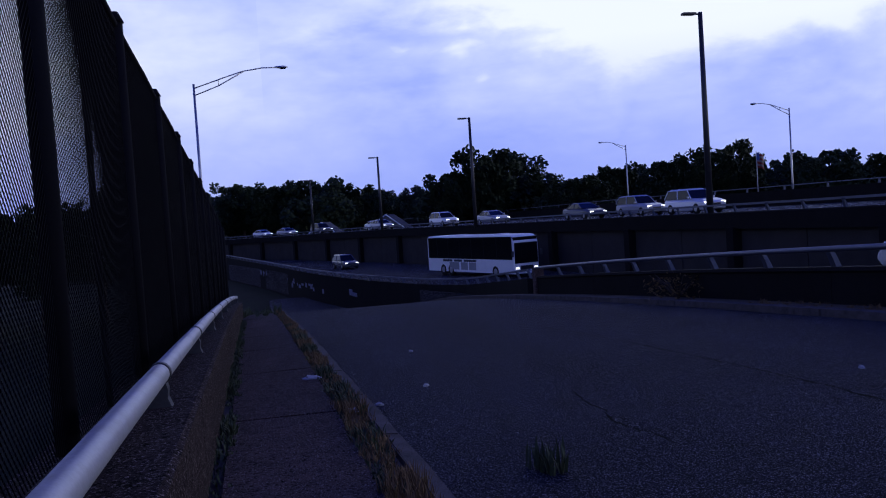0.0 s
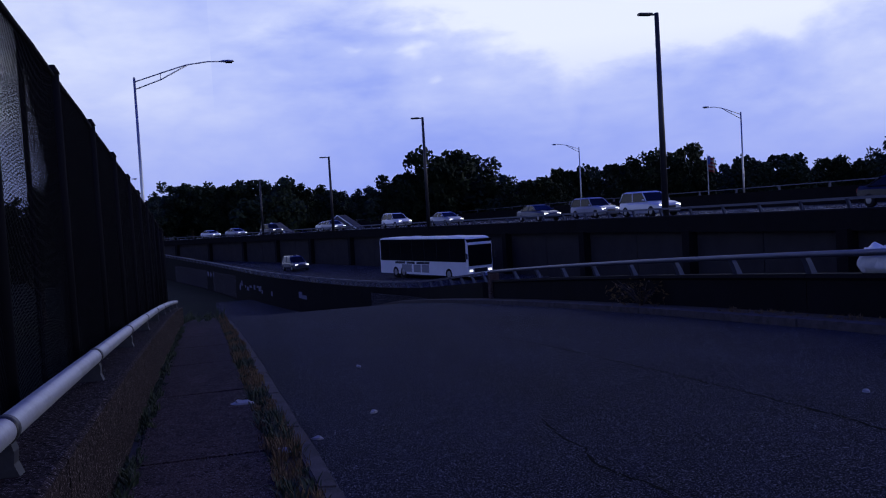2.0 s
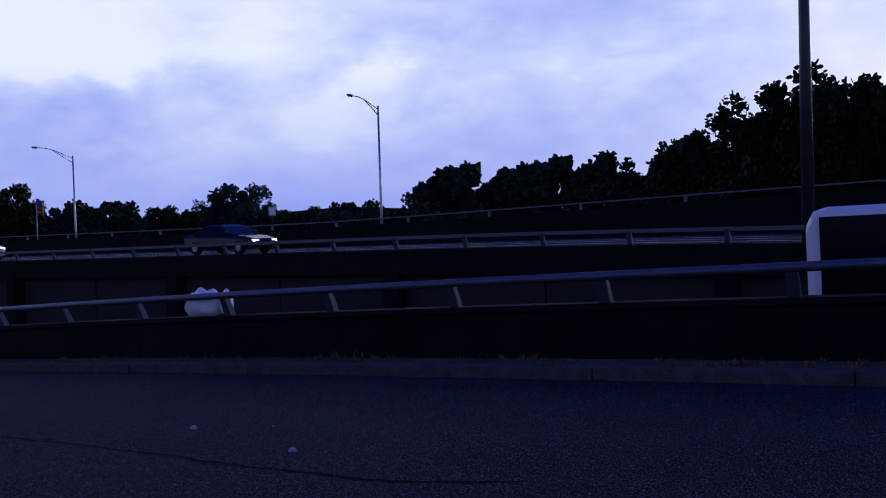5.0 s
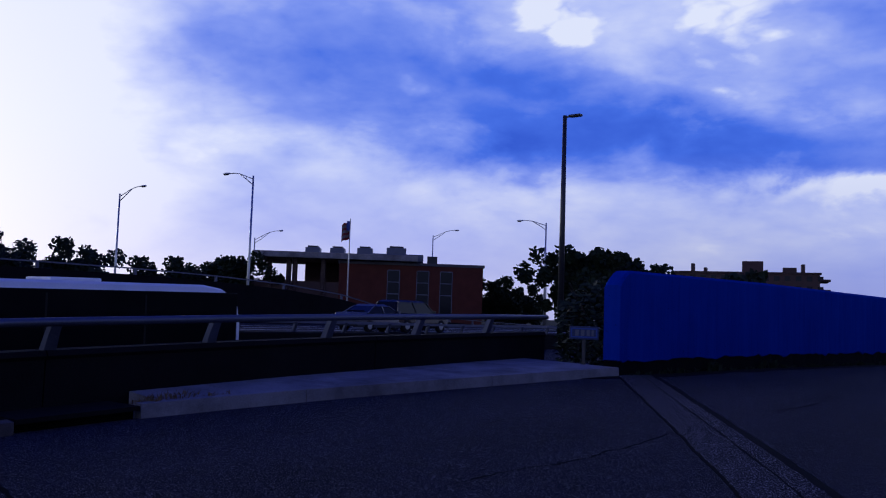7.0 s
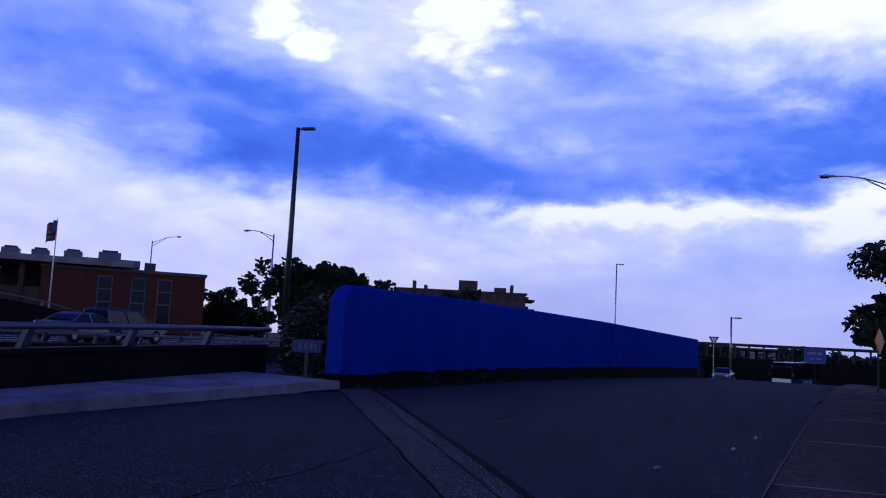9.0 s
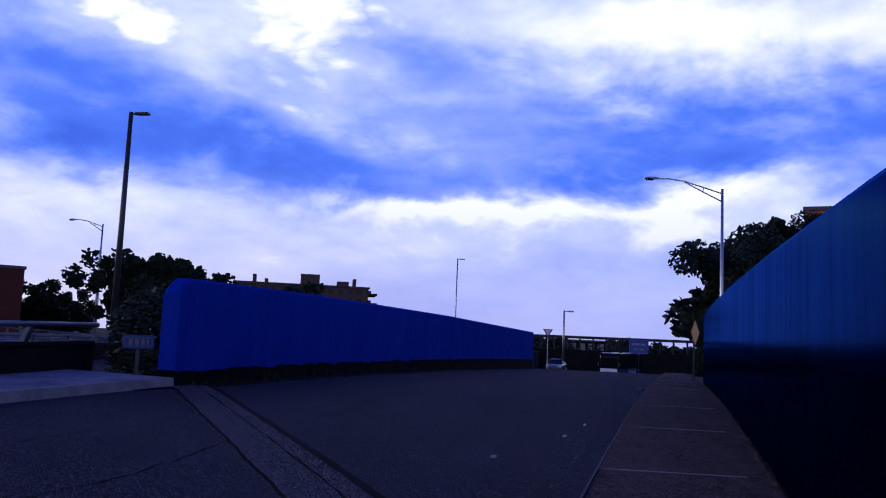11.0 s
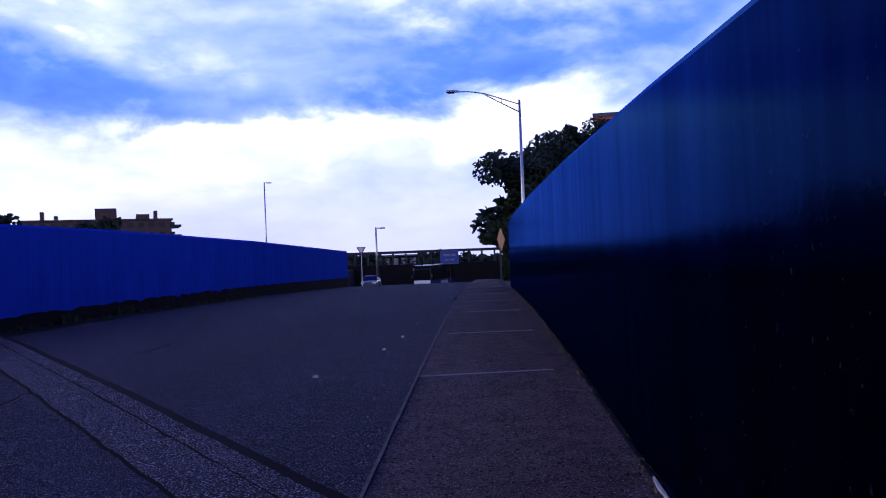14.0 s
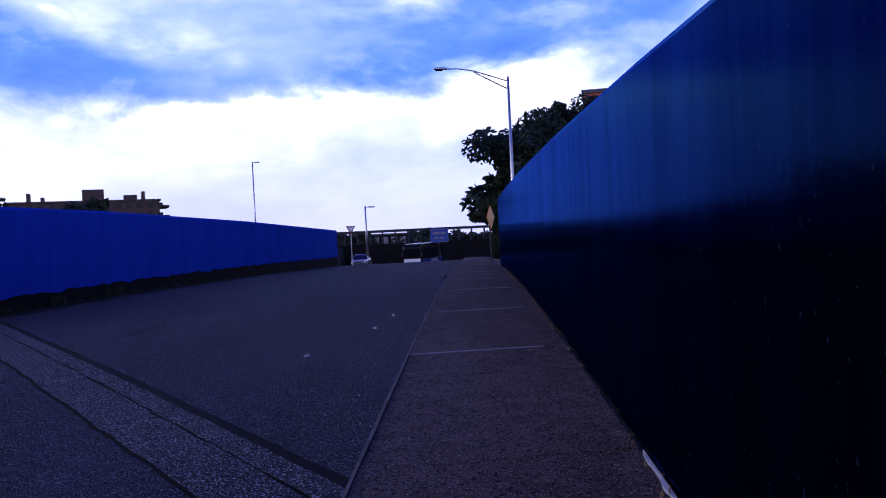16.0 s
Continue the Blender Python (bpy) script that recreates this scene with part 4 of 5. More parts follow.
def make_car(kind, paint, label, at, lit=True):
    """A car that faces +y; kind: sedan or suv."""
    ob = thing("car", label, "car", "cars on the highway", at)
    suv = kind == "suv"
    L, H, W = (4.85, 1.74, 1.92) if suv else (4.75, 1.45, 1.84)
    deck, hood = (1.06, 1.02) if suv else (0.98, 0.90)
    y0, y1 = -L / 2, L / 2
    bm = bmesh.new()
    body_loft(bm, [(y0, 0.42, deck - 0.12, 0.86), (y0 + 0.12, 0.30, deck, 0.95), (y0 + 0.9, 0.24, deck + 0.02, 1.0), (0.2, 0.24, deck, 1.0), (1.0, 0.24, hood + 0.03, 1.0), (y1 - 0.6, 0.25, hood - 0.04, 0.98), (y1 - 0.12, 0.30, hood - 0.16, 0.90), (y1, 0.38, hood - 0.30, 0.80)], W / 2)
    part("body", bm, paint, ob, smooth=False)
    cab0, cab1 = (y0 + 0.12, 0.95) if suv else (y0 + 0.75, 1.0)
    r0, r1 = (y0 + 0.45, 0.15) if suv else (y0 + 1.55, 0.1)
    bm = bmesh.new()
    hw = W / 2
    loft(bm, [[(-hw * 0.93, cab0, deck - 0.02), (hw * 0.93, cab0, deck - 0.02), (hw * 0.93, cab1, deck - 0.02), (-hw * 0.93, cab1, deck - 0.02)],
              [(-hw * 0.74, r0 - 0.1, H - 0.10), (hw * 0.74, r0 - 0.1, H - 0.10), (hw * 0.74, r1 + 0.12, H - 0.10), (-hw * 0.74, r1 + 0.12, H - 0.10)]])
    part("cabin_glass", bm, GLASS, ob, "dark glass")
    bm = bmesh.new()
    loft(bm, [[(-hw * 0.755, r0 - 0.12, H - 0.11), (hw * 0.755, r0 - 0.12, H - 0.11), (hw * 0.755, r1 + 0.14, H - 0.11), (-hw * 0.755, r1 + 0.14, H - 0.11)],
              [(-hw * 0.62, r0 + 0.08, H), (hw * 0.62, r0 + 0.08, H), (hw * 0.62, r1 - 0.1, H), (-hw * 0.62, r1 - 0.1, H)]])
    part("roof", bm, paint, ob)
    for s in (-1, 1):
        for a, b in (((cab0, deck), (r0 - 0.1, H - 0.1)), (((cab0 + cab1) / 2, deck), ((r0 + r1) / 2, H - 0.1)), ((cab1, deck), (r1 + 0.12, H - 0.1))):
            bm = bmesh.new()
            tube(bm, [(s * hw * 0.935, a[0], a[1] - 0.02), (s * hw * 0.75, b[0], b[1])], 0.035, 6)
            part("pillar", bm, paint, ob)
        part("mirror", boxed(s * hw - 0.05 + s * 0.06, s * hw + 0.05 + s * 0.06, 0.7, 0.85, deck, deck + 0.13, bevel=0.02), paint, ob)
        part("headlight", boxed(s * hw * 0.66 - 0.17, s * hw * 0.66 + 0.17, y1 - 0.22, y1 - 0.03, hood - 0.34, hood - 0.2, bevel=0.02), HEADLIGHT if lit else WHITE, ob)
        part("tail_light", boxed(s * hw * 0.72 - 0.13, s * hw * 0.72 + 0.13, y0 - 0.01, y0 + 0.12, deck - 0.3, deck - 0.12, bevel=0.02), TAILLIGHT, ob)
        for y in (y0 + 0.9, y1 - 0.92):
            wheel(ob, s * (hw - 0.1), y, 0.36 if suv else 0.32, 0.22)
    part("grille", boxed(-hw * 0.4, hw * 0.4, y1 - 0.1, y1 + 0.01, 0.42, hood - 0.34), DARK_METAL, ob)
    part("rear_screen", boxed(-hw * 0.62, hw * 0.62, cab0 + 0.03, cab0 + 0.09, deck + 0.05, deck + 0.12), GLASS, ob)
    return ob


PAINTS = {k: material("car_paint_" + k, c, 0.22, 0.3, 0.05, 1.0, 20.0, 0.0) for k, c in (("white", (0.75, 0.76, 0.78)), ("silver", (0.42, 0.43, 0.46)), ("black", (0.012, 0.012, 0.015)), ("grey", (0.10, 0.105, 0.12)), ("blue", (0.02, 0.05, 0.25)))}


def on_upper(y, off, back=False):
    best = min(range(len(up3)), key=lambda i: abs(up3[i].y - y))
    p = up3[best]
    d = (up3[min(best + 1, len(up3) - 1)] - up3[max(best - 1, 0)]).normalized()
    side = Vector((-d.y, d.x, 0)).normalized()
    q = p + side * off
    return Matrix.Translation((q.x, q.y, p.z - 0.495)) @ Matrix.Rotation(math.atan2(-d.x, d.y) + (math.pi if back else 0), 4, "Z")


for y, off, kind, paint, text in ((-31.5, 3.2, "sedan", "black", "black sedan on the raised highway"), (-51, 3.2, "suv", "white", "white sport utility car with headlights on"), (-64, 6.6, "suv", "silver", "silver sport utility car on the highway"),
                                  (-68, 3.0, "sedan", "grey", "dark grey saloon with headlights on"), (-84, 3.2, "sedan", "silver", "silver saloon with headlights on"), (-97, 3.2, "suv", "white", "white car with headlights on"),
                                  (-113, 3.2, "sedan", "silver", "pale saloon far along the highway"), (-124, 6.6, "sedan", "white", "white saloon far along the highway"), (-134, 3.2, "suv", "grey", "grey car far along the highway"),
                                  (-146, 3.2, "sedan", "silver", "silver car far along the highway"), (-158, 6.6, "sedan", "white", "white car far along the highway")):
    make_car(kind, PAINTS[paint], text, on_upper(y, off))
for y, off, kind, paint, text in ((33.5, 3.4, "sedan", "grey", "grey saloon seen from behind"), (36.5, 3.4, "suv", "black", "black car seen from behind"), (39.5, 6.8, "sedan", "blue", "blue saloon on the highway")):
    make_car(kind, PAINTS[paint], text, on_upper(y, off), False)
make_car("suv", PAINTS["grey"], "dark car with headlights on the lower road", Matrix.Translation((-8.0, -100, low_road(-100))) @ Matrix.Rotation(radians(14), 4, "Z"))
make_car("sedan", PAINTS["grey"], "grey saloon beyond the crest of the ramp", Matrix.Translation((0.5, 94, rise(94) + ROAD)) @ Matrix.Rotation(radians(172), 4, "Z"), False)


def make_coach(label, at, dark_top=0.15, dark=False):
    """A long touring coach that faces +y, front bumper at y = 0."""
    ob = thing("coach", label, "coach", "", at)
    L, W, H = 13.6, 2.55, 3.5
    h = W / 2

    def ring(y, z0, z1, w, r=0.16):
        return [(-w, y, z0), (w, y, z0), (w, y, z1 - r), (w - r * 0.3, y, z1 - r * 0.3), (w - r, y, z1), (-w + r, y, z1), (-w + r * 0.3, y, z1 - r * 0.3), (-w, y, z1 - r)]
    bm = bmesh.new()
    loft(bm, [ring(-L, 0.45, H - 0.25, h * 0.97), ring(-L + 0.1, 0.36, H - 0.06, h), ring(-L + 0.3, 0.36, H, h), ring(-0.9, 0.36, H, h), ring(-0.45, 0.36, H - 0.07, h), ring(-0.12, 0.38, H - 0.3, h * 0.985), ring(0, 0.45, H - 0.6, h * 0.93)])
    body = part("body", bm, PAINTS["black"] if dark else WHITE, ob, "black painted coach body" if dark else "white painted coach body")
    if dark:
        part("front_panel", boxed(-h * 0.9, h * 0.9, -0.04, 0.03, 0.62, 1.42, bevel=0.02), WHITE, ob, "white front panel")
        for s in (-1, 1):
            part("skirt_panel", boxed(s * h - 0.012, s * h + 0.012, -13.0, -0.5, 0.5, 1.3), PAINTS["blue"], ob, "blue side panel")
    for s in (-1, 1):
        bm = boxed(s * h - 0.015 if s < 0 else s * h - 0.01, s * h + 0.01 if s < 0 else s * h + 0.015, -L + 0.2, -0.16, 1.5, H - dark_top, bevel=0.004)
        part("side_window", bm, GLASS, ob, "long dark tinted glass band")
        for y in [-L + 1.8 + 1.9 * i for i in range(6)]:
            part("window_bar", boxed(s * (h + 0.016) - 0.004, s * (h + 0.016) + 0.004, y - 0.02, y + 0.02, 1.52, H - 0.22), RUBBER, ob)
        for y0 in (-9.8, -7.9, -6.6):
            part("luggage_hatch", boxed(s * (h + 0.008) - 0.006, s * (h + 0.008) + 0.006, y0, y0 + (1.6 if y0 < -9 else 1.1), 0.55, 1.2, bevel=0.003), PAINTS["silver"], ob)
        for y0, w in ((-10.9, 1.6), (-9.0, 1.3), (-7.4, 2.0)):
            part("lettering_bar", boxed(s * (h + 0.010) - 0.004, s * (h + 0.010) + 0.004, y0, y0 + w, 1.24, 1.44), PAINTS["grey"], ob)
        part("mirror", boxed(s * (h + 0.14) - 0.07, s * (h + 0.14) + 0.07, 0.05, 0.22, 1.75, 2.2, bevel=0.04), DARK_METAL, ob)
        part("headlight", boxed(s * 0.92 - 0.15, s * 0.92 + 0.15, -0.02, 0.03, 0.74, 0.88, bevel=0.015), HEADLIGHT, ob)
        part("tail_light", boxed(s * 1.05 - 0.1, s * 1.05 + 0.1, -L - 0.01, -L + 0.03, 1.0, 1.5), TAILLIGHT, ob)
        for y in (-2.6, -9.6, -10.9):
            wheel(ob, s * (h - 0.14), y, 0.5, 0.3)
    bm = boxed(-h * 0.9, h * 0.9, -0.05, 0.02, 1.18, 2.84, bevel=0.03)
    part("windscreen", bm, GLASS, ob, "dark windscreen")
    part("destination_box", boxed(-h * 0.92, h * 0.92, -0.42, -0.055, 2.85, H - dark_top - 0.05, bevel=0.04), GLASS, ob)
    part("bumper", boxed(-h * 0.93, h * 0.93, -0.2, 0.05, 0.34, 0.62, bevel=0.05), WHITE, ob)
    part("grille", boxed(-0.62, 0.62, -0.02, 0.035, 0.66, 0.98, bevel=0.01), DARK_METAL, ob)
    part("rear_window", boxed(-h * 0.8, h * 0.8, -L - 0.012, -L + 0.03, 2.1, 3.0, bevel=0.01), GLASS, ob)
    for y in (-3.2, -9.5):
        part("roof_hatch", boxed(-0.45, 0.45, y - 0.5, y + 0.5, H - 0.02, H + 0.07, bevel=0.03), WHITE, ob)
    return ob


cx, cy = -19.4, -63.0
make_coach("white touring coach with dark windows on the lower road", Matrix.Translation((cx, cy, low_road(cy - 5))) @ Matrix.Rotation(math.atan2(0.33, 0.94), 4, "Z"))
make_coach("white touring coach passing close behind the parapet", Matrix.Translation((-15.1, 11.6, low_road(4.5))) @ Matrix.Rotation(0.0, 4, "Z") @ Matrix.Rotation(radians(1.2), 4, "X"))
make_coach("black touring coach with a white front beyond the crest", Matrix.Translation((7.6, 115, -2.6)) @ Matrix.Rotation(radians(161), 4, "Z"), 0.04, True)


# ---- trees ----
def make_tree(label, at, height, spread, seed, leaves=2600, leaf=0.42, group="trees", low=0.33):
    """Trunk, limbs, and a crown of leaf clumps with gaps."""
    rnd = random.Random(seed)
    ob = thing("tree", label, "tree", group, at)
    bm = bmesh.new()
    th = height * 0.32
    tube(bm, [(0, 0, -1.5), (0.1, 0, th * 0.5), (0.0, 0.1, th)], [height * 0.035, height * 0.027, height * 0.02], 9)
    tips = []
    for i in range(9):
        a = i * 2.4 + rnd.uniform(-0.4, 0.4)
        r = spread * rnd.uniform(0.35, 0.8)
        z = height * rnd.uniform(0.5, 0.92)
        tip = Vector((r * math.cos(a), r * math.sin(a), z))
        tube(bm, [(0, 0.05, th * rnd.uniform(0.7, 1.0)), tip * 0.55 + Vector((0, 0, th * 0.25)), tip], [height * 0.014, height * 0.008, height * 0.003], 6)
        tips.append(tip)
    part("trunk", bm, BARK, ob)
    clumps = []
    for t in tips:
        for _ in range(5):
            clumps.append((t + Vector((rnd.gauss(0, 1), rnd.gauss(0, 1), rnd.gauss(0, 0.8))) * spread * 0.24, spread * rnd.uniform(0.13, 0.27)))
    for _ in range(16 if low > 0.3 else 34):
        a, r = rnd.uniform(0, 6.28), spread * rnd.uniform(0, 0.75)
        clumps.append((Vector((r * math.cos(a), r * math.sin(a), height * rnd.uniform(low, 0.8))), spread * rnd.uniform(0.16, 0.28)))
    heart = (Vector((0, 0, height * 0.62)), 1.0)
    vs, fs = [], []
    for k in range(round(leaves * 1.45)):
        c, r = rnd.choice(clumps) if k < leaves else heart
        d = Vector((rnd.gauss(0, 1), rnd.gauss(0, 1), rnd.gauss(0, 1))).normalized()
        p = c + d * r * (rnd.random() ** 0.4)
        if k >= leaves:
            p = c + Vector((d.x * spread * 0.66, d.y * spread * 0.66, d.z * height * (0.30 if low > 0.3 else 0.34))) * rnd.random() ** 0.5
        n1 = Vector((rnd.gauss(0, 1), rnd.gauss(0, 1), rnd.gauss(0, 1))).normalized()
        n2 = n1.orthogonal().normalized()
        s = leaf * rnd.uniform(0.6, 1.3)
        b = len(vs)
        vs += [p - n1 * s, p - n1 * s * 0.45 + n2 * s * 0.55, p + n1 * s * 0.45 + n2 * s * 0.55, p + n1 * s, p + n1 * s * 0.45 - n2 * s * 0.55, p - n1 * s * 0.45 - n2 * s * 0.55]
        fs.append(tuple(range(b, b + 6)))
    me = bpy.data.meshes.new("crown")
    me.from_pydata(vs, [], fs)
    me.materials.append(LEAF)
    cr = new("crown", me)
    cr.parent = ob
    return ob


DECID = "dark leafy deciduous tree with a ragged crown"
x, y = polar(-13.0, 52)
make_tree("broad dark leafy tree rising behind the blue wall", Matrix.Translation((x, y, -1.5)), 11.2, 3.9, 11, 30000, 0.145, "trees behind the wall", 0.12)
base_trees = []
x, y = polar(165.5, 150)
base_trees.append(make_tree("large dark tree with a full crown beyond the highway", Matrix.Translation((x, y, -4)), 14.2, 8.0, 21, 8000, 0.42))
x, y = polar(97.5, 70)
base_trees.append(make_tree(DECID, Matrix.Translation((x, y, -1)), 12.2, 5.5, 22, 8000, 0.28))
x, y = polar(156.6, 160)
base_trees.append(make_tree("tall narrow dark tree beyond the highway", Matrix.Translation((x, y, -3)), 12.0, 3.4, 23, 2400, 0.5))
x, y = polar(77.6, 72)
base_trees.append(make_tree(DECID, Matrix.Translation((x, y, -1)), 10.6, 5.0, 24, 7000, 0.27))


def more(src, az, d, z, s, turn, stretch=1.0):
    x, y = polar(az, d)
    copy_thing(base_trees[src], pose(x, y, z, 0, 0, turn) @ Matrix.Diagonal((s, s, s * stretch, 1)))


rt = random.Random(5)
# row along the south-western skyline
az = 113.0
while az < 190:
    d = 150 + 22 * math.sin(az * 0.7) + rt.uniform(-10, 10) + (90 if az > 169 else 0)
    el = 1.9 + 0.45 * math.sin(az * 0.43) + rt.uniform(-0.3, 0.4) + (0.4 if az > 172 else 0.0) - (0.35 if az < 141 else 0.0)
    top = d * math.tan(radians(el)) + EYE
    h = top + 4.5
    src = rt.choice((0, 1, 1, 3))
    ref = (14.2, 12.2, 12.0, 10.6)[src]
    if not 161 < az < 169.5:
        more(src, az, d, -4.5, h / ref, rt.uniform(0, 360), rt.uniform(0.9, 1.05))
    az += rt.uniform(1.3, 2.2)
more(0, 167.6, 158, -4, 0.8, 100)


def far_woods(label, az0, az1, dist, top, seed, count, leaf):
    """A deep belt of foliage that closes the gaps under the single crowns."""
    rnd = random.Random(seed)
    vs, fs = [], []
    for _ in range(count):
        az = rnd.uniform(az0, az1)
        d = dist(az) + rnd.uniform(-3, 3)
        crest = z_at(top(az) + 0.22 * noise.noise((az * 0.9, seed, 0)) + 0.16 * noise.noise((az * 3.1, seed, 5)), d)
        z = -5.5 + (crest + 5.5) * rnd.random() ** 0.6
        x, y = polar(az, d)
        p = Vector((x, y, z))
        n1 = Vector((rnd.gauss(0, 1), rnd.gauss(0, 1), rnd.gauss(0, 1))).normalized()
        n2 = n1.orthogonal().normalized()
        s = leaf * rnd.uniform(0.6, 1.3) * d / 150
        b = len(vs)
        vs += [p - n1 * s, p + n2 * s * 0.5, p + n1 * s, p - n2 * s * 0.5]
        fs.append((b, b + 1, b + 2, b + 3))
    me = bpy.data.meshes.new("far_woods")
    me.from_pydata(vs, [], fs)
    me.materials.append(LEAF)
    return tagged(new("far_woods", me), label, "woods", kind="stuff")


far_woods("dark belt of woods along the skyline beyond the highway", 112, 191, lambda a: 175 + (95 if a > 169 else 0), lambda a: 1.35 + (0.35 if a > 172 else 0.0) - (0.3 if a < 141 else 0.0), 3, 26000, 0.75)
far_woods("dark woods behind the overpass railing", -9.5, 2.6, lambda a: 158, lambda a: -0.6 if -3.6 < a < -1.1 else 0.42 if a > -5.2 else 0.12, 4, 7000, 0.6)
more(0, 162.9, 156, -4, 0.93, 200)
more(2, 161.6, 150, -4, 0.9, 40)
more(2, 152.6, 150, -3, 0.95, 70)
# seen through the fence
for i in range(9):
    more((1, 3)[i % 2], 187.5 + 3.6 * i, 95 - 4 * (i % 3), -6.5, 0.92 + 0.1 * math.sin(i * 2.1), i * 47)
# behind the western barrier
for src, a, d, s, st in ((2, 121.2, 85, 0.85, 1.0), (2, 117.4, 85, 0.82, 1.0), (2, 115.2, 84, 0.86, 1.0), (2, 112.0, 82, 0.8, 1.0), (3, 109.0, 80, 0.8, 1.0), (2, 106.0, 78, 0.9, 1.0), (3, 103.5, 76, 0.9, 1.0), (1, 100.5, 74, 0.95, 1.0), (3, 93.6, 70, 1.03, 1.05), (3, 89.0, 75, 0.85, 0.95), (3, 86.0, 80, 0.78, 0.9), (3, 82.5, 74, 0.82, 1.0),
                         (3, 80.0, 72, 0.95, 1.0), (3, 74.5, 78, 0.72, 0.95), (3, 71.8, 85, 0.62, 0.9), (3, 64.8, 85, 0.78, 0.95), (3, 62.6, 88, 0.66, 0.9), (3, 60.2, 85, 0.75, 0.95), (3, 55.4, 90, 0.7, 0.9), (3, 53.2, 95, 0.74, 0.9), (1, 51.0, 95, 0.74, 0.9),
                         (3, 33.0, 110, 0.75, 0.9), (3, 31.3, 115, 0.68, 0.9), (1, 27.3, 80, 0.8, 0.9), (1, 25.6, 78, 0.82, 0.9), (3, 24.0, 75, 0.72, 0.9)):
    more(src, a, d, -1.5, s, a * 7, st)
more(1, -14.9, 64, -1.5, 1.0, 30, 0.95)
more(3, -16.2, 66, -1.5, 1.02, 80, 1.0)
more(2, -11.0, 50, -2.0, 0.66, 30, 1.0)
more(2, -10.6, 48, -2.0, 0.5, 140, 1.0)
more(2, -12.2, 51, -2.0, 0.7, 240, 1.0)
# the small tree in front of the flats, and low growth at the far end
more(2, 17.6, 200, -6.5, 1.75, 10, 1.0)
for a in (1.5, -0.6, -2.4, -4.0, -6.4, -7.6, -8.8):
    more(3, a, 190, -6, 0.85 + 0.1 * math.sin(a * 3), a * 50, 0.8)


# shrub at the end of the parapet
def shrub(name, label, at, r, h, count, leaf, seed, mat=LEAF, category="shrub"):
    rnd = random.Random(seed)
    ob = thing(name, label, category, "", at)
    bm = bmesh.new()
    for i in range(10):
        a = rnd.uniform(0, 6.28)
        tube(bm, [(0, 0, 0), (0.4 * r * math.cos(a), 0.4 * r * math.sin(a), h * 0.5), (r * 0.8 * math.cos(a), r * 0.8 * math.sin(a), h * rnd.uniform(0.6, 0.95))], [0.03, 0.02, 0.008], 5)
    part("stems", bm, BARK, ob)
    vs, fs = [], []
    for _ in range(count):
        a, q = rnd.uniform(0, 6.28), r * math.sqrt(rnd.random())
        z = h * rnd.uniform(0.05, 1.0) * (1 - 0.35 * (q / r) ** 2)
        p = Vector((q * math.cos(a), q * math.sin(a), z))
        n1 = Vector((rnd.gauss(0, 1), rnd.gauss(0, 1), rnd.gauss(0, 0.6))).normalized()
        n2 = n1.orthogonal().normalized()
        s = leaf * rnd.uniform(0.6, 1.3)
        b = len(vs)
        vs += [p - n1 * s, p + n2 * s * 0.5, p + n1 * s, p - n2 * s * 0.5]
        fs.append((b, b + 1, b + 2, b + 3))
    me = bpy.data.meshes.new("leaves")
    me.from_pydata(vs, [], fs)
    me.materials.append(mat)
    lv = new("leaves", me)
    lv.parent = ob
    return ob


shrub("shrub", "dense dark green shrub at the end of the parapet", Matrix.Translation((-10.0, 21.0, rise(20) - 0.2)), 1.5, 2.5, 2600, 0.10, 3)
shrub("weed", "dry straggling weed at the foot of the parapet", Matrix.Translation((-10.3, -19.6, rise(-19.6) - 0.02)), 0.9, 0.75, 260, 0.06, 4, DRY, "weed")


# ---- weeds along the pavement ----
def tuft(vs, fs, rnd, x, y, z, h, spread, blades, width):
    for _ in range(blades):
        a = rnd.uniform(0, 6.28)
        lean = rnd.uniform(0.1, 1.0) * spread
        hh = h * rnd.uniform(0.5, 1.2)
        dx, dy = math.cos(a), math.sin(a)
        bx, by = x + rnd.uniform(-0.04, 0.04), y + rnd.uniform(-0.05, 0.05)
        w = width * rnd.uniform(0.6, 1.3)
        b = len(vs)
        vs += [(bx - dy * w, by + dx * w, z), (bx + dy * w, by - dx * w, z), (bx + dx * lean * 0.45 + dy * w * 1.2, by + dy * lean * 0.45 - dx * w * 1.2, z + hh * 0.6), (bx + dx * lean * 0.45 - dy * w * 1.2, by + dy * lean * 0.45 + dx * w * 1.2, z + hh * 0.6), (bx + dx * lean, by + dy * lean, z + hh)]
        fs += [(b, b + 1, b + 2, b + 3), (b + 3, b + 2, b + 4)]


def weeds(name, label, mat, places, seed, h, spread, blades, width):
    rnd = random.Random(seed)
    vs, fs = [], []
    for x, y, z, s in places:
        s *= 0.62 + 1.2 * max(-0.2, noise.noise((y * 0.9, seed * 3.1, x * 2)))
        if s < 0.22:
            continue
        tuft(vs, fs, rnd, x, y, z, h * s, spread * s, blades, width)
    me = bpy.data.meshes.new(name)
    me.from_pydata(vs, [], fs)
    me.materials.append(mat)
    return tagged(new(name, me), label, "weeds", kind="stuff")


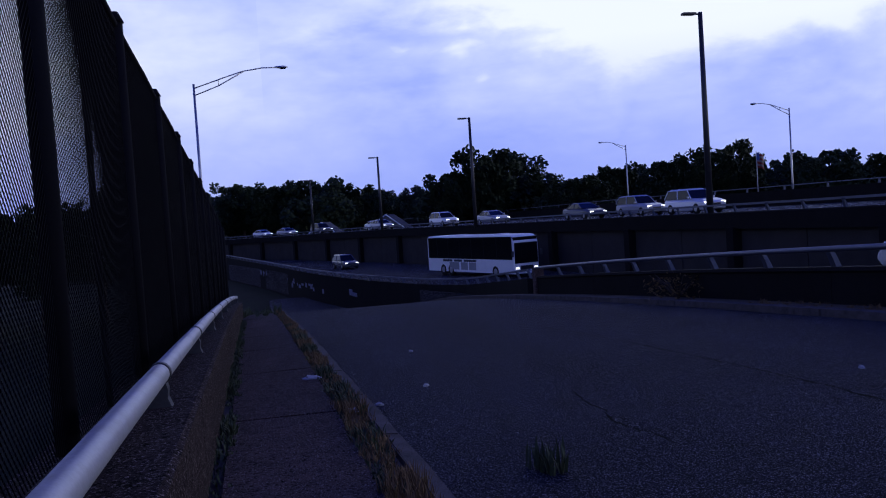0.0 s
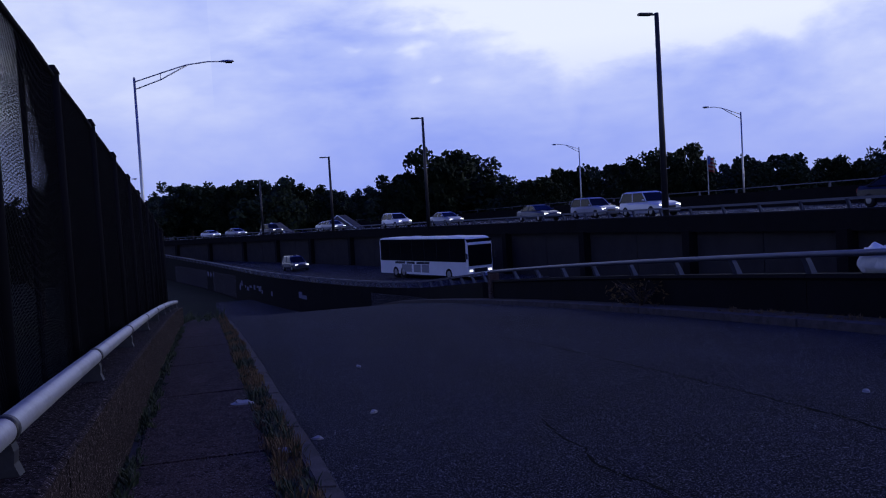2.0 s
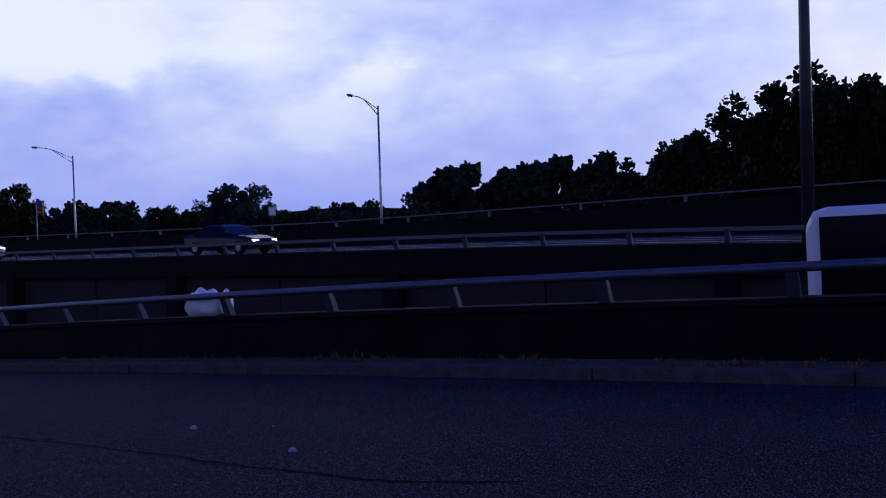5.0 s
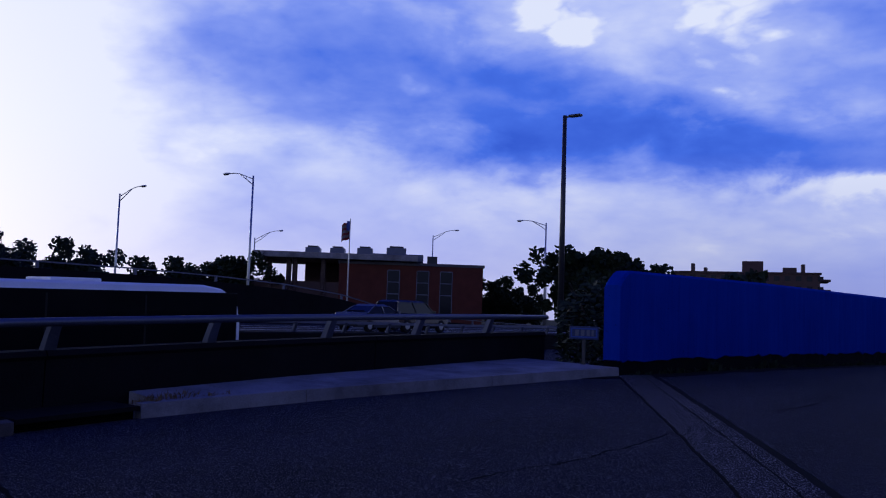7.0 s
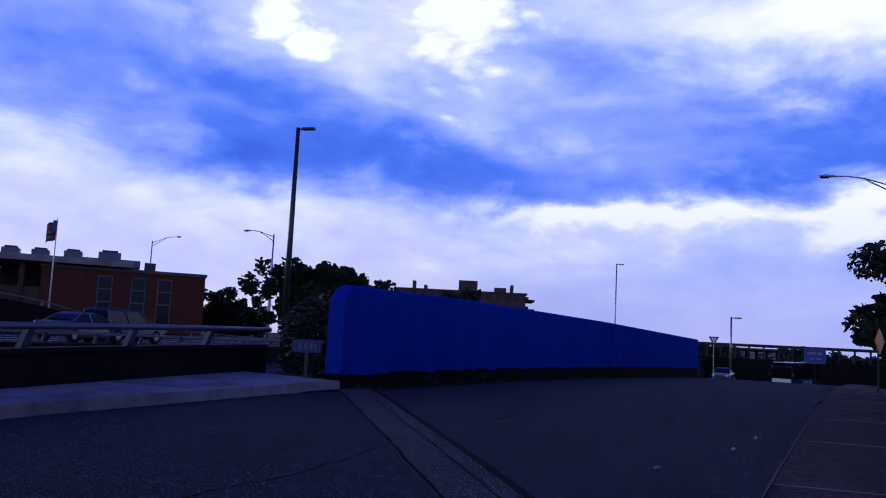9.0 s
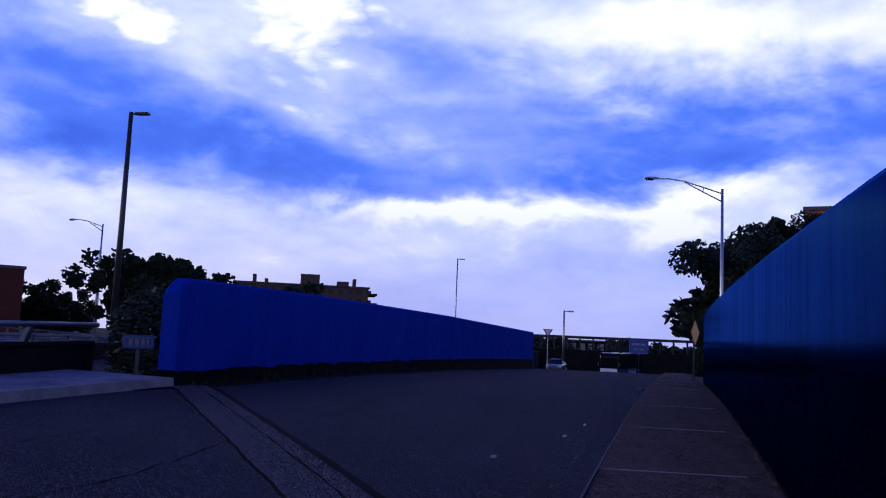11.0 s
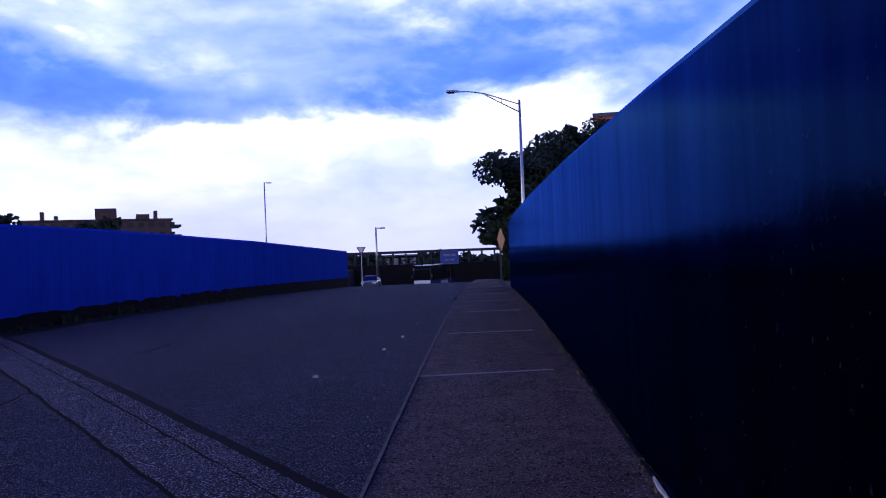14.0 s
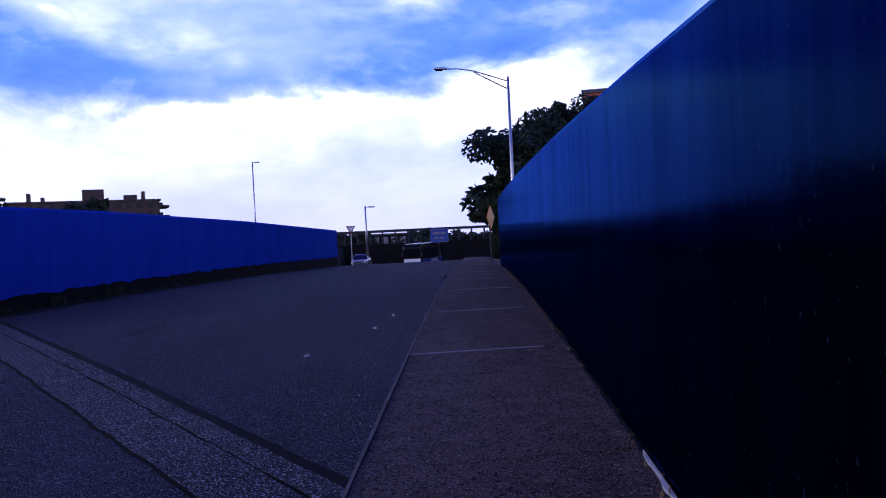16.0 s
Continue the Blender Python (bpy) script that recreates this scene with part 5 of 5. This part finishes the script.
rw = random.Random(8)
edge = [(curb_near(y) + rw.uniform(0.14, 0.42), y, rise(y) - 0.03, rw.uniform(0.5, 1.2)) for y in [-40 + 38 * rw.random() for _ in range(1500)]]
weeds("dry_grass", "dry straw-coloured grass along the kerb", DRY, edge, 1, 0.17, 0.11, 13, 0.0035)
edge2 = [(curb_near(y) + rw.uniform(0.16, 0.42), y, rise(y) - 0.03, rw.uniform(0.5, 1.25)) for y in [-40 + 36 * rw.random() for _ in range(900)]]
weeds("green_weeds", "green broad-leaved weeds along the kerb", WEED, edge2, 2, 0.12, 0.12, 9, 0.007)
foot = [(side_x(y) - rw.uniform(0.0, 0.15), y, rise(y) - 0.03, rw.uniform(0.4, 1.2)) for y in [-30 + 27.5 * rw.random() for _ in range(620)]]
weeds("wall_weeds", "green weeds along the foot of the low wall", WEED, foot, 3, 0.12, 0.12, 9, 0.007)
end = [(rw.uniform(curb_near(y) + 0.1, wall_near(y)), y, rise(y) - 0.03, rw.uniform(0.7, 1.8)) for y in [-44 + 9 * rw.random() for _ in range(60)]]
weeds("end_weeds", "tall weeds closing the end of the pavement", WEED, end, 4, 0.32, 0.2, 9, 0.014)
vergeg = [(rw.uniform(curb_far(y) - 0.95, curb_far(y) - 0.18), y, rise(y) - 0.03, rw.uniform(0.4, 1.1)) for y in [-16 + 22 * rw.random() for _ in range(420)]]
weeds("verge_grass", "dry tufts of grass on the verge", DRY, vergeg, 5, 0.10, 0.12, 10, 0.006)
fw = [(wall_near(y) - rw.uniform(0.0, 0.06), y, rise(y), rw.uniform(0.3, 1.0)) for y in [2 + 26 * rw.random() for _ in range(160)]]
weeds("wall_foot_grass", "sparse dry grass at the foot of the blue wall", DRY, fw, 6, 0.06, 0.05, 6, 0.004)
ww = [(-8.1 + (y - 17.6) * 0.1385 + rw.uniform(0.0, 0.1), y, rise(y) + ROAD, rw.uniform(0.4, 1.2)) for y in [17.8 + 30 * rw.random() for _ in range(220)]]
fs_ = [(curb_far(y) - rw.uniform(0.1, 0.45), y, rise(y), rw.uniform(0.5, 1.2)) for y in [6.6 + 1.5 * rw.random() for _ in range(60)]]
weeds("footway_grass", "dry grass in the broken end of the footway", DRY, fs_, 12, 0.10, 0.12, 9, 0.006)
weeds("west_wall_weeds", "dark weeds along the foot of the blue wall", LEAF, ww, 7, 0.22, 0.14, 8, 0.012)
rp = [(-1.6 + rw.uniform(-0.12, 0.12), -4.6 + rw.uniform(-0.12, 0.12), rise(-4.6) + ROAD, rw.uniform(0.6, 1.2)) for _ in range(10)]
weeds("road_weed", "green weed growing through the asphalt", WEED, rp, 9, 0.2, 0.1, 8, 0.01)


# ---- litter ----
def scrap(name, label, x, y, size, seed, mat=LITTER, h=0.03, on=ROAD):
    rnd = random.Random(seed)
    bm = bmesh.new()
    bmesh.ops.create_icosphere(bm, subdivisions=2, radius=1.0)
    for v in bm.verts:
        k = 1 + 0.45 * noise.noise(v.co * 1.7 + Vector((seed, 0, 0)))
        v.co = Vector((v.co.x * size * k, v.co.y * size * 0.6 * k, max(-0.2, v.co.z) * h * k + h * 0.2))
    bmesh.ops.rotate(bm, verts=bm.verts, matrix=Matrix.Rotation(rnd.uniform(0, 6.28), 3, "Z"))
    ob = finish(name, bm, mat)
    ob.location = (x, y, rise(y) + on)
    return tagged(ob, label, "litter")


def ground_from(az, el, h=ROAD):
    d = 3.0
    for _ in range(60):
        yy = d * math.cos(radians(az))
        d = 0.5 * d + 0.5 * (EYE - rise(yy) - h) / math.tan(radians(-el))
    return polar(az, d)


for i, (az, el, s) in enumerate(((171.65, -10.1, 0.05), (170.8, -13.2, 0.05), (174.7, -14.6, 0.06), (138.9, -12.4, 0.05), (132.5, -14.4, 0.05), (3.66, -7.6, 0.045), (-2.3, -5.2, 0.04), (-4.0, -6.6, 0.04), (-3.4, -9.0, 0.025), (-1.0, -6.0, 0.03))):
    x, y = ground_from(az, el)
    scrap("litter", "small crumpled scrap of pale paper on the road", x, y, s, i)
for i, (az, el, s) in enumerate(((179.5, -11.8, 0.13), (177.0, -15.2, 0.07))):
    x, y = ground_from(az, el, 0.0)
    scrap("litter", "crushed pale wrapper on the pavement", x, y, s, i + 40, LITTER, 0.04, 0.0)
x, y = ground_from(-5.85, -2.75)
scrap("stone", "dark lump of broken asphalt on the road", x, y, 0.16, 71, DARK_METAL, 0.10)
bm = bmesh.new()
for _ in range(260):
    yy = rw.uniform(-14, 22)
    xx = rw.choice((curb_near(yy) - abs(rw.gauss(0, 0.5)), rw.uniform(curb_far(yy) + 0.2, curb_near(yy) - 0.1)))
    g = bmesh.ops.create_icosphere(bm, subdivisions=1, radius=rw.uniform(0.004, 0.012))
    bmesh.ops.translate(bm, verts=g["verts"], vec=(xx, yy, rise(yy) + ROAD + 0.004))
tagged(finish("grit", bm, CONCRETE_LIGHT), "loose pale grit and pebbles on the road", "grit", kind="stuff")
# flaked white paint at the wall's foot
bm = bmesh.new()
rows = []
for i in range(31):
    yy = 3.7 + i * 0.045
    w = 0.008 + 0.05 * max(0.0, noise.noise((yy * 4, 2, 0)) + 0.35) * min(1.0, i / 5, (30 - i) / 5)
    rows.append([(wall_near(yy) - 0.012 - w * 0.6, yy, rise(yy) + 0.014), (wall_near(yy) - 0.008, yy, rise(yy) + 0.016), (wall_near(yy) - 0.008, yy, rise(yy) - 0.02), (wall_near(yy) - 0.012 - w * 0.6, yy, rise(yy) - 0.02)])
loft(bm, rows)
tagged(finish("paint_spill", bm, LITTER), "spilled white paint along the wall foot", "paint spill")

# white bags behind the rail
bags = thing("rubbish_bag", "full white plastic bags behind the guard rail", "bag")
for dx, s, hh in ((0.0, 0.30, 0.34), (0.24, 0.28, 0.32), (0.66, 0.15, 0.31), (-0.2, 0.2, 0.28)):
    bm = bmesh.new()
    bmesh.ops.create_icosphere(bm, subdivisions=3, radius=1.0)
    for v in bm.verts:
        k = 1 + 0.22 * noise.noise(v.co * 2.2 + Vector((dx * 9, 0, 0)))
        v.co = Vector((v.co.x * s * 0.55 * k, v.co.y * s * k, v.co.z * hh * k * (1.0 if v.co.z > 0 else 0.55)))
    by = -12.1 + dx
    bmesh.ops.translate(bm, verts=bm.verts, vec=(PARAPET_X - 0.22, by, rail_z(by) - 0.40 + hh * 0.5))
    part("bag", bm, PLASTIC_BAG, bags, smooth=True)


# ---- signs ----
def slab_sign(name, label, at, w, h, mat, post, bars=(), border=None, category="road sign", ink=CONCRETE_LIGHT):
    """A flat sign that faces -y in its own space, on a post."""
    ob = thing(name, label, category, "", at)
    part("plate", boxed(-w / 2, w / 2, -0.02, 0.02, -h / 2, h / 2, bevel=0.008), mat, ob)
    if border:
        for x0, x1, z0, z1 in ((-w / 2 + 0.03, w / 2 - 0.03, h / 2 - 0.07, h / 2 - 0.04), (-w / 2 + 0.03, w / 2 - 0.03, -h / 2 + 0.04, -h / 2 + 0.07), (-w / 2 + 0.03, -w / 2 + 0.06, -h / 2 + 0.07, h / 2 - 0.07), (w / 2 - 0.06, w / 2 - 0.03, -h / 2 + 0.07, h / 2 - 0.07)):
            part("border", boxed(x0, x1, -0.028, -0.018, z0, z1), border, ob)
    for x0, x1, z0, z1 in bars:
        part("lettering_bar", boxed(x0, x1, -0.028, -0.018, z0, z1), ink, ob)
    if post:
        part("post", boxed(-0.04, 0.04, 0.02, 0.09, -h / 2 - post, h / 2 - 0.1), DARK_METAL, ob)
    return ob


x, y = polar(68.4, 11.9)
edge_sign = thing("sign_post", "dark street sign on a thin post, seen edge-on", "road sign", "", pose(x, y, rail_z(y) - 0.41, 0, 0, 56))
part("post", boxed(-0.03, 0.03, -0.03, 0.03, 0, 2.25), DARK_METAL, edge_sign)
part("plate", boxed(-0.06, -0.03, -0.22, 0.22, 1.85, 2.4, bevel=0.006), DARK_METAL, edge_sign)
x, y = polar(27.2, 19.6)
slab_sign("marker_sign", "small dark blue marker plate with pale figures", pose(x, y, z_at(-0.95, 19.6), 0, 0, 27), 0.66, 0.3, SIGN_NAVY, 0.9, ((-0.2, -0.12, -0.07, 0.07), (-0.07, 0.01, -0.07, 0.07), (0.06, 0.13, -0.07, 0.07), (0.17, 0.22, -0.07, 0.07)), SIGN_BLUE, ink=RAIL_STEEL)
x, y = polar(-5.7, 125)
slab_sign("highway_sign", "blue highway direction sign with two white text lines", pose(x, y, z_at(0.13, 125), 0, 0, -5), 2.7, 2.0, SIGN_BLUE, 2.5, ((-0.95, 0.1, 0.2, 0.5), (0.25, 0.9, 0.2, 0.5), (-0.7, -0.1, -0.5, -0.25), (0.1, 0.7, -0.5, -0.25)), CONCRETE_LIGHT)
x, y = polar(-9.25, 37)
dia = thing("warning_sign", "yellow diamond warning sign beside the tree", "road sign", "", pose(x, y, z_at(1.2, 37), 0, 0, 62))
bm = boxed(-0.36, 0.36, -0.02, 0.02, -0.36, 0.36, bevel=0.01)
bmesh.ops.rotate(bm, verts=bm.verts, matrix=Matrix.Rotation(radians(45), 3, "Y"))
part("plate", bm, SIGN_YELLOW, dia)
part("post", boxed(-0.03, 0.03, 0.02, 0.08, rise(37) - 0.1 - z_at(1.2, 37), 0.4), OVERPASS, dia)
x, y = polar(0.3, 84)
yld = thing("yield_sign", "red and white triangular give way sign on a post", "road sign", "", pose(x, y, z_at(0.86, 84), 0, 0, 0))
for r, mat, yy, nm in ((0.55, SIGN_RED, 0.0, "plate"), (0.34, WHITE, -0.02, "inner_triangle")):
    bm = bmesh.new()
    loft(bm, [[(r * math.sin(a), yy + k, -r * math.cos(a)) for a in (0, 2.094, 4.189)] for k in (-0.012, 0.012)])
    part(nm, bm, mat, yld)
part("post", boxed(-0.04, 0.04, 0.02, 0.08, -4.0, 0.2), STEEL, yld)
x, y = polar(133.3, 75)
slab_sign("route_sign", "small white route sign beyond the highway", pose(x, y, z_at(1.55, 75), 0, 0, 133), 0.62, 0.75, WHITE, 3.0, (), DARK_METAL)

# ---- overpass railing beyond the crest ----
over = thing("overpass", "dark overpass with an open post railing beyond the crest", "bridge")
x0, y0 = polar(1.6, 140)
x1, y1 = polar(-10.5, 140)
oa, ob_ = Vector((x0, y0, 0)), Vector((x1, y1, 0))
od = (ob_ - oa).normalized()
orot = Matrix.Translation(oa) @ Matrix.Rotation(math.atan2(od.y, od.x), 4, "Z")
olen = (ob_ - oa).length
for nm, z0, z1, mat in (("deck", -8, z_at(-0.25, 140), CONCRETE_DARK), ("top_beam", z_at(0.5, 140), z_at(0.68, 140), OVERPASS)):
    o = part(nm, boxed(-6, olen + 12, -0.3, 0.3, z0, z1), mat, over)
    o.matrix_world = orot
for sx in steps(0, olen, 2.1):
    o = part("post", boxed(sx - 0.14, sx + 0.14, -0.2, 0.2, z_at(-0.26, 140), z_at(0.51, 140)), OVERPASS, over)
    o.matrix_world = orot
for az, top in ((0.9, 0.3), (-1.0, 0.5), (-2.8, 0.25), (-4.4, 0.45), (-6.0, 0.1), (-8.2, 0.05)):
    x, y = polar(az, 152)
    shrub("bush", "dark bushy tree behind the overpass railing", Matrix.Translation((x, y, -6.0)), 3.0, z_at(top, 152) + 6.0, 700, 0.5, 30 + int(az * 3), LEAF, "bush")
x, y = polar(-2.3, 170)
hut = thing("far_building", "small pale flat-roofed building beyond the overpass", "building", "", pose(x, y, -6, 0, 0, -2))
part("wall", boxed(-4, 4, 0, 6, 0, 8.6), CONCRETE_DARK, hut)
part("roof", boxed(-4.2, 4.2, -0.2, 6.2, 8.6, 8.9), ROOFING, hut)
for wx in (-2.7, -0.9, 0.9, 2.7):
    part("window", boxed(wx - 0.6, wx + 0.6, -0.03, 0.02, 6.2, 8.2), CONCRETE_LIGHT, hut, "window with a pale pane")


# ---- buildings ----
def window_in(parent, x0, x1, z0, z1, y, frame_mat):
    w = part("window", boxed(x0, x1, y - 0.03, y + 0.05, z0, z1), GLASS, parent)
    for a in ((x0 - 0.08, x0, z0, z1), (x1, x1 + 0.08, z0, z1), (x0, x1, z1 - 0.04, z1 + 0.05), (x0, x1, z0 - 0.1, z0), (x0, x1, (z0 + z1) / 2 - 0.05, (z0 + z1) / 2 + 0.05), (x0, x1, z0 + (z1 - z0) * 0.75 - 0.04, z0 + (z1 - z0) * 0.75 + 0.04)):
        part("frame", boxed(a[0], a[1], y - 0.07, y + 0.02, a[2], a[3]), frame_mat, w)


D = 92.0
bx, by = polar(39, D)
office = thing("brick_building", "red brick building with a flat roof, columns and roof units", "building", "", pose(bx, by, EYE, 0, 0, 39))


def lx(az):
    return D * math.tan(radians(39 - az))


part("wall", boxed(lx(43.9), lx(34.1), 0, 14, -8, D * math.tan(radians(3.2))), BRICK, office)
part("coping", boxed(lx(43.9) - 0.15, lx(34.1) + 0.15, -0.15, 14.15, D * math.tan(radians(3.2)), D * math.tan(radians(3.2)) + 0.3), ROOFING, office)
part("canopy_roof", boxed(lx(49.6), lx(38.6), -1.0, 13, D * math.tan(radians(3.45)), D * math.tan(radians(3.85)), bevel=0.05), CONCRETE_LIGHT, office)
for a in (48.6, 47.3, 46.9, 45.0):
    part("column", boxed(lx(a) - 0.25, lx(a) + 0.25, 0.2, 0.8, -8, D * math.tan(radians(3.45))), CONCRETE, office)
part("terrace", boxed(lx(49.8), lx(43.9), 0.5, 13, -8, D * math.tan(radians(1.9))), BRICK_DARK, office)
part("back_wall", boxed(lx(46.8), lx(43.9), 8, 13, 2.0, D * math.tan(radians(3.45))), BRICK_DARK, office)
for a, w, h in ((45.9, 1.6, 0.75), (44.2, 1.6, 0.75), (42.3, 1.7, 0.85), (40.1, 2.2, 1.0)):
    z = D * math.tan(radians(3.85))
    u = part("roof_unit", boxed(lx(a) - w / 2, lx(a) + w / 2, 2, 4, z + 0.15, z + h, bevel=0.05), RAIL_STEEL, office)
    part("fan_cowl", boxed(lx(a) - w * 0.35, lx(a) + w * 0.35, 2.3, 3.7, z + h, z + h + 0.2), DARK_METAL, u)
part("duct", boxed(lx(42.0), lx(38.2), 1, 3, D * math.tan(radians(3.5)), D * math.tan(radians(4.0)), bevel=0.08), RAIL_STEEL, office)
part("chimney", boxed(lx(37.9), lx(37.2), 3, 4, 5, D * math.tan(radians(4.0))), DARK_METAL, office)
for a in (40.2, 38.2, 36.6):
    window_in(office, lx(a) - 0.62, lx(a) + 0.62, -0.6, D * math.tan(radians(2.85)), 0, RAIL_STEEL)
    part("spandrel_panel", boxed(lx(a) - 0.66, lx(a) + 0.66, -0.05, 0.02, -2.4, -0.72, bevel=0.01), CONCRETE_LIGHT, office, "pale panel under the window")

# flag on its pole
def flag(label, az, d, top_el, h, w, fh, colours, way=1):
    x, y = polar(az, d)
    ob = thing("flag_pole", label, "flag", "", pose(x, y, z_at(top_el, d) - h, 0, 0, az))
    bm = bmesh.new()
    tube(bm, [(0, 0, 0), (0, 0, h)], [0.09, 0.05], 8)
    part("pole", bm, STEEL, ob)
    for i in range(7):
        z0 = h - 0.25 - fh * (i + 1) / 7
        bm = bmesh.new()
        n = 10
        row = []
        for k in range(n + 1):
            s = k / n
            xx, yy, dz = -s * w * way, 0.16 * math.sin(s * 7), -0.32 * s * s * fh - 0.12 * math.sin(s * 5)
            row.append((bm.verts.new((xx, yy, z0 + dz)), bm.verts.new((xx, yy, z0 + fh / 7 + dz))))
        for (a, b), (c, e) in zip(row, row[1:]):
            bm.faces.new((a, c, e, b))
        bmesh.ops.solidify(bm, geom=list(bm.faces), thickness=0.02)
        part("stripe", bm, colours[i % 2], ob)
    bm = boxed(min(-w * 0.42 * way, -0.02 * way), max(-w * 0.42 * way, -0.02 * way), -0.06, 0.10, h - 0.25 - fh * 0.55, h - 0.25)
    part("canton", bm, SIGN_BLUE, ob)
    return ob


flag("striped flag drooping on a pole by the brick building", 43.29, 82, 6.24, 12, 0.8, 1.7, (SIGN_RED, CONCRETE_LIGHT))
flag("striped flag on a pole beyond the highway", 147.64, 120, 2.74, 9, 0.9, 1.9, (SIGN_RED, CONCRETE_LIGHT), -1)
# flats behind the west wall
D2 = 260.0
ax, ay = polar(16.8, D2)
flats = thing("apartment_building", "long brown apartment block with balconies and roof huts", "building", "", pose(ax, ay, EYE, 0, 0, 16.8))


def l2(az):
    return D2 * math.tan(radians(16.8 - az))


ztop = D2 * math.tan(radians(3.25))
part("wall", boxed(l2(21.5), l2(12.6), 0, 15, -12, ztop), BRICK_DARK, flats)
part("roof", boxed(l2(21.6), l2(12.5), -0.3, 15.3, ztop, ztop + 0.5), CONCRETE, flats)
for a0, a1, h in ((20.4, 20.2, 2.6), (17.2, 15.9, 3.4), (14.7, 13.9, 1.6), (13.6, 13.4, 2.6), (19.6, 19.4, 1.4)):
    part("roof_hut", boxed(l2(a0), l2(a1), 4, 9, ztop + 0.5, ztop + 0.5 + h), BRICK_DARK, flats)
for fl in range(4):
    z = ztop - 2.9 * (fl + 1)
    part("balcony", boxed(l2(12.6), l2(12.0), -0.5, 12, z + 0.9, z + 1.5), CONCRETE, flats)
    part("balcony", boxed(l2(21.4), l2(19.4), -1.3, 0, z + 0.9, z + 1.6), CONCRETE, flats)
    for i in range(14):
        wx = l2(21.2) + i * 2.9 + 0.8
        part("window", boxed(wx, wx + 1.5, -0.06, 0.05, z + 0.9, z + 2.3), GLASS, flats)
# brick block above the east wall
tx, ty = polar(-17.4, 95)
block = thing("brick_block", "red brick block with a painted panel above the wall", "building", "", pose(tx, ty, EYE, 0, 0, -17))
part("wall", boxed(-2.6, 6.5, 0, 10, -6, 95 * math.tan(radians(9.1))), BRICK_SUNLIT, block)
part("coping", boxed(-2.75, 6.7, -0.15, 10.1, 95 * math.tan(radians(9.1)), 95 * math.tan(radians(9.1)) + 0.4), ROOFING, block)
part("painted_panel", boxed(-0.9, 0.5, -0.04, 0.02, 13.0, 14.6), WHITE, block)
# small gabled houses beyond the highway
for az, d, w, h in ((176.8, 165, 7, 7.5), (172.4, 160, 8, 8.2), (169.0, 158, 6, 6.5)):
    x, y = polar(az, d)
    hs = thing("house", "small gabled house with pale trim among trees", "house", "houses", pose(x, y, -6, 0, 0, az - 12))
    part("wall", boxed(-w / 2, w / 2, 0, 8, 0, h * 0.62), PAINTS["grey"], hs)
    bm = bmesh.new()
    loft(bm, [[(-w / 2 - 0.3, yy, h * 0.6), (0, yy, h), (w / 2 + 0.3, yy, h * 0.6)] for yy in (-0.3, 8.3)])
    part("roof", bm, ROOFING, hs)
    for wx in (-w * 0.22, w * 0.22):
        window_in(hs, wx - 0.5, wx + 0.5, h * 0.38, h * 0.58, -0.02, WHITE)
    for s in (-1, 1):
        bm = bmesh.new()
        tube(bm, [(s * (w / 2 + 0.3), -0.36, h * 0.6), (0, -0.36, h)], 0.12, 6)
        part("barge_board", bm, WHITE, hs)

# ---- distant hills ----
bm = bmesh.new()
prev = None
for i in range(121):
    az = 95 + i * 0.9
    el = 1.15 + 0.55 * math.exp(-((az - 128) / 9) ** 2) + 0.25 * noise.noise((az * 0.15, 0, 0)) + 0.12 * noise.noise((az * 0.8, 3, 0)) - 0.012 * max(0, az - 140)
    x, y = polar(az, 1300)
    cur = (bm.verts.new((x, y, -10)), bm.verts.new((x * 0.98, y * 0.98, 1300 * math.tan(radians(el)))), bm.verts.new((x * 1.15, y * 1.15, -10)))
    if prev:
        bm.faces.new((prev[0], cur[0], cur[1], prev[1]))
        bm.faces.new((prev[1], cur[1], cur[2], prev[2]))
    prev = cur
tagged(finish("distant_hill", bm, BACKHILL), "low wooded ridge on the horizon", "hill", kind="structure")
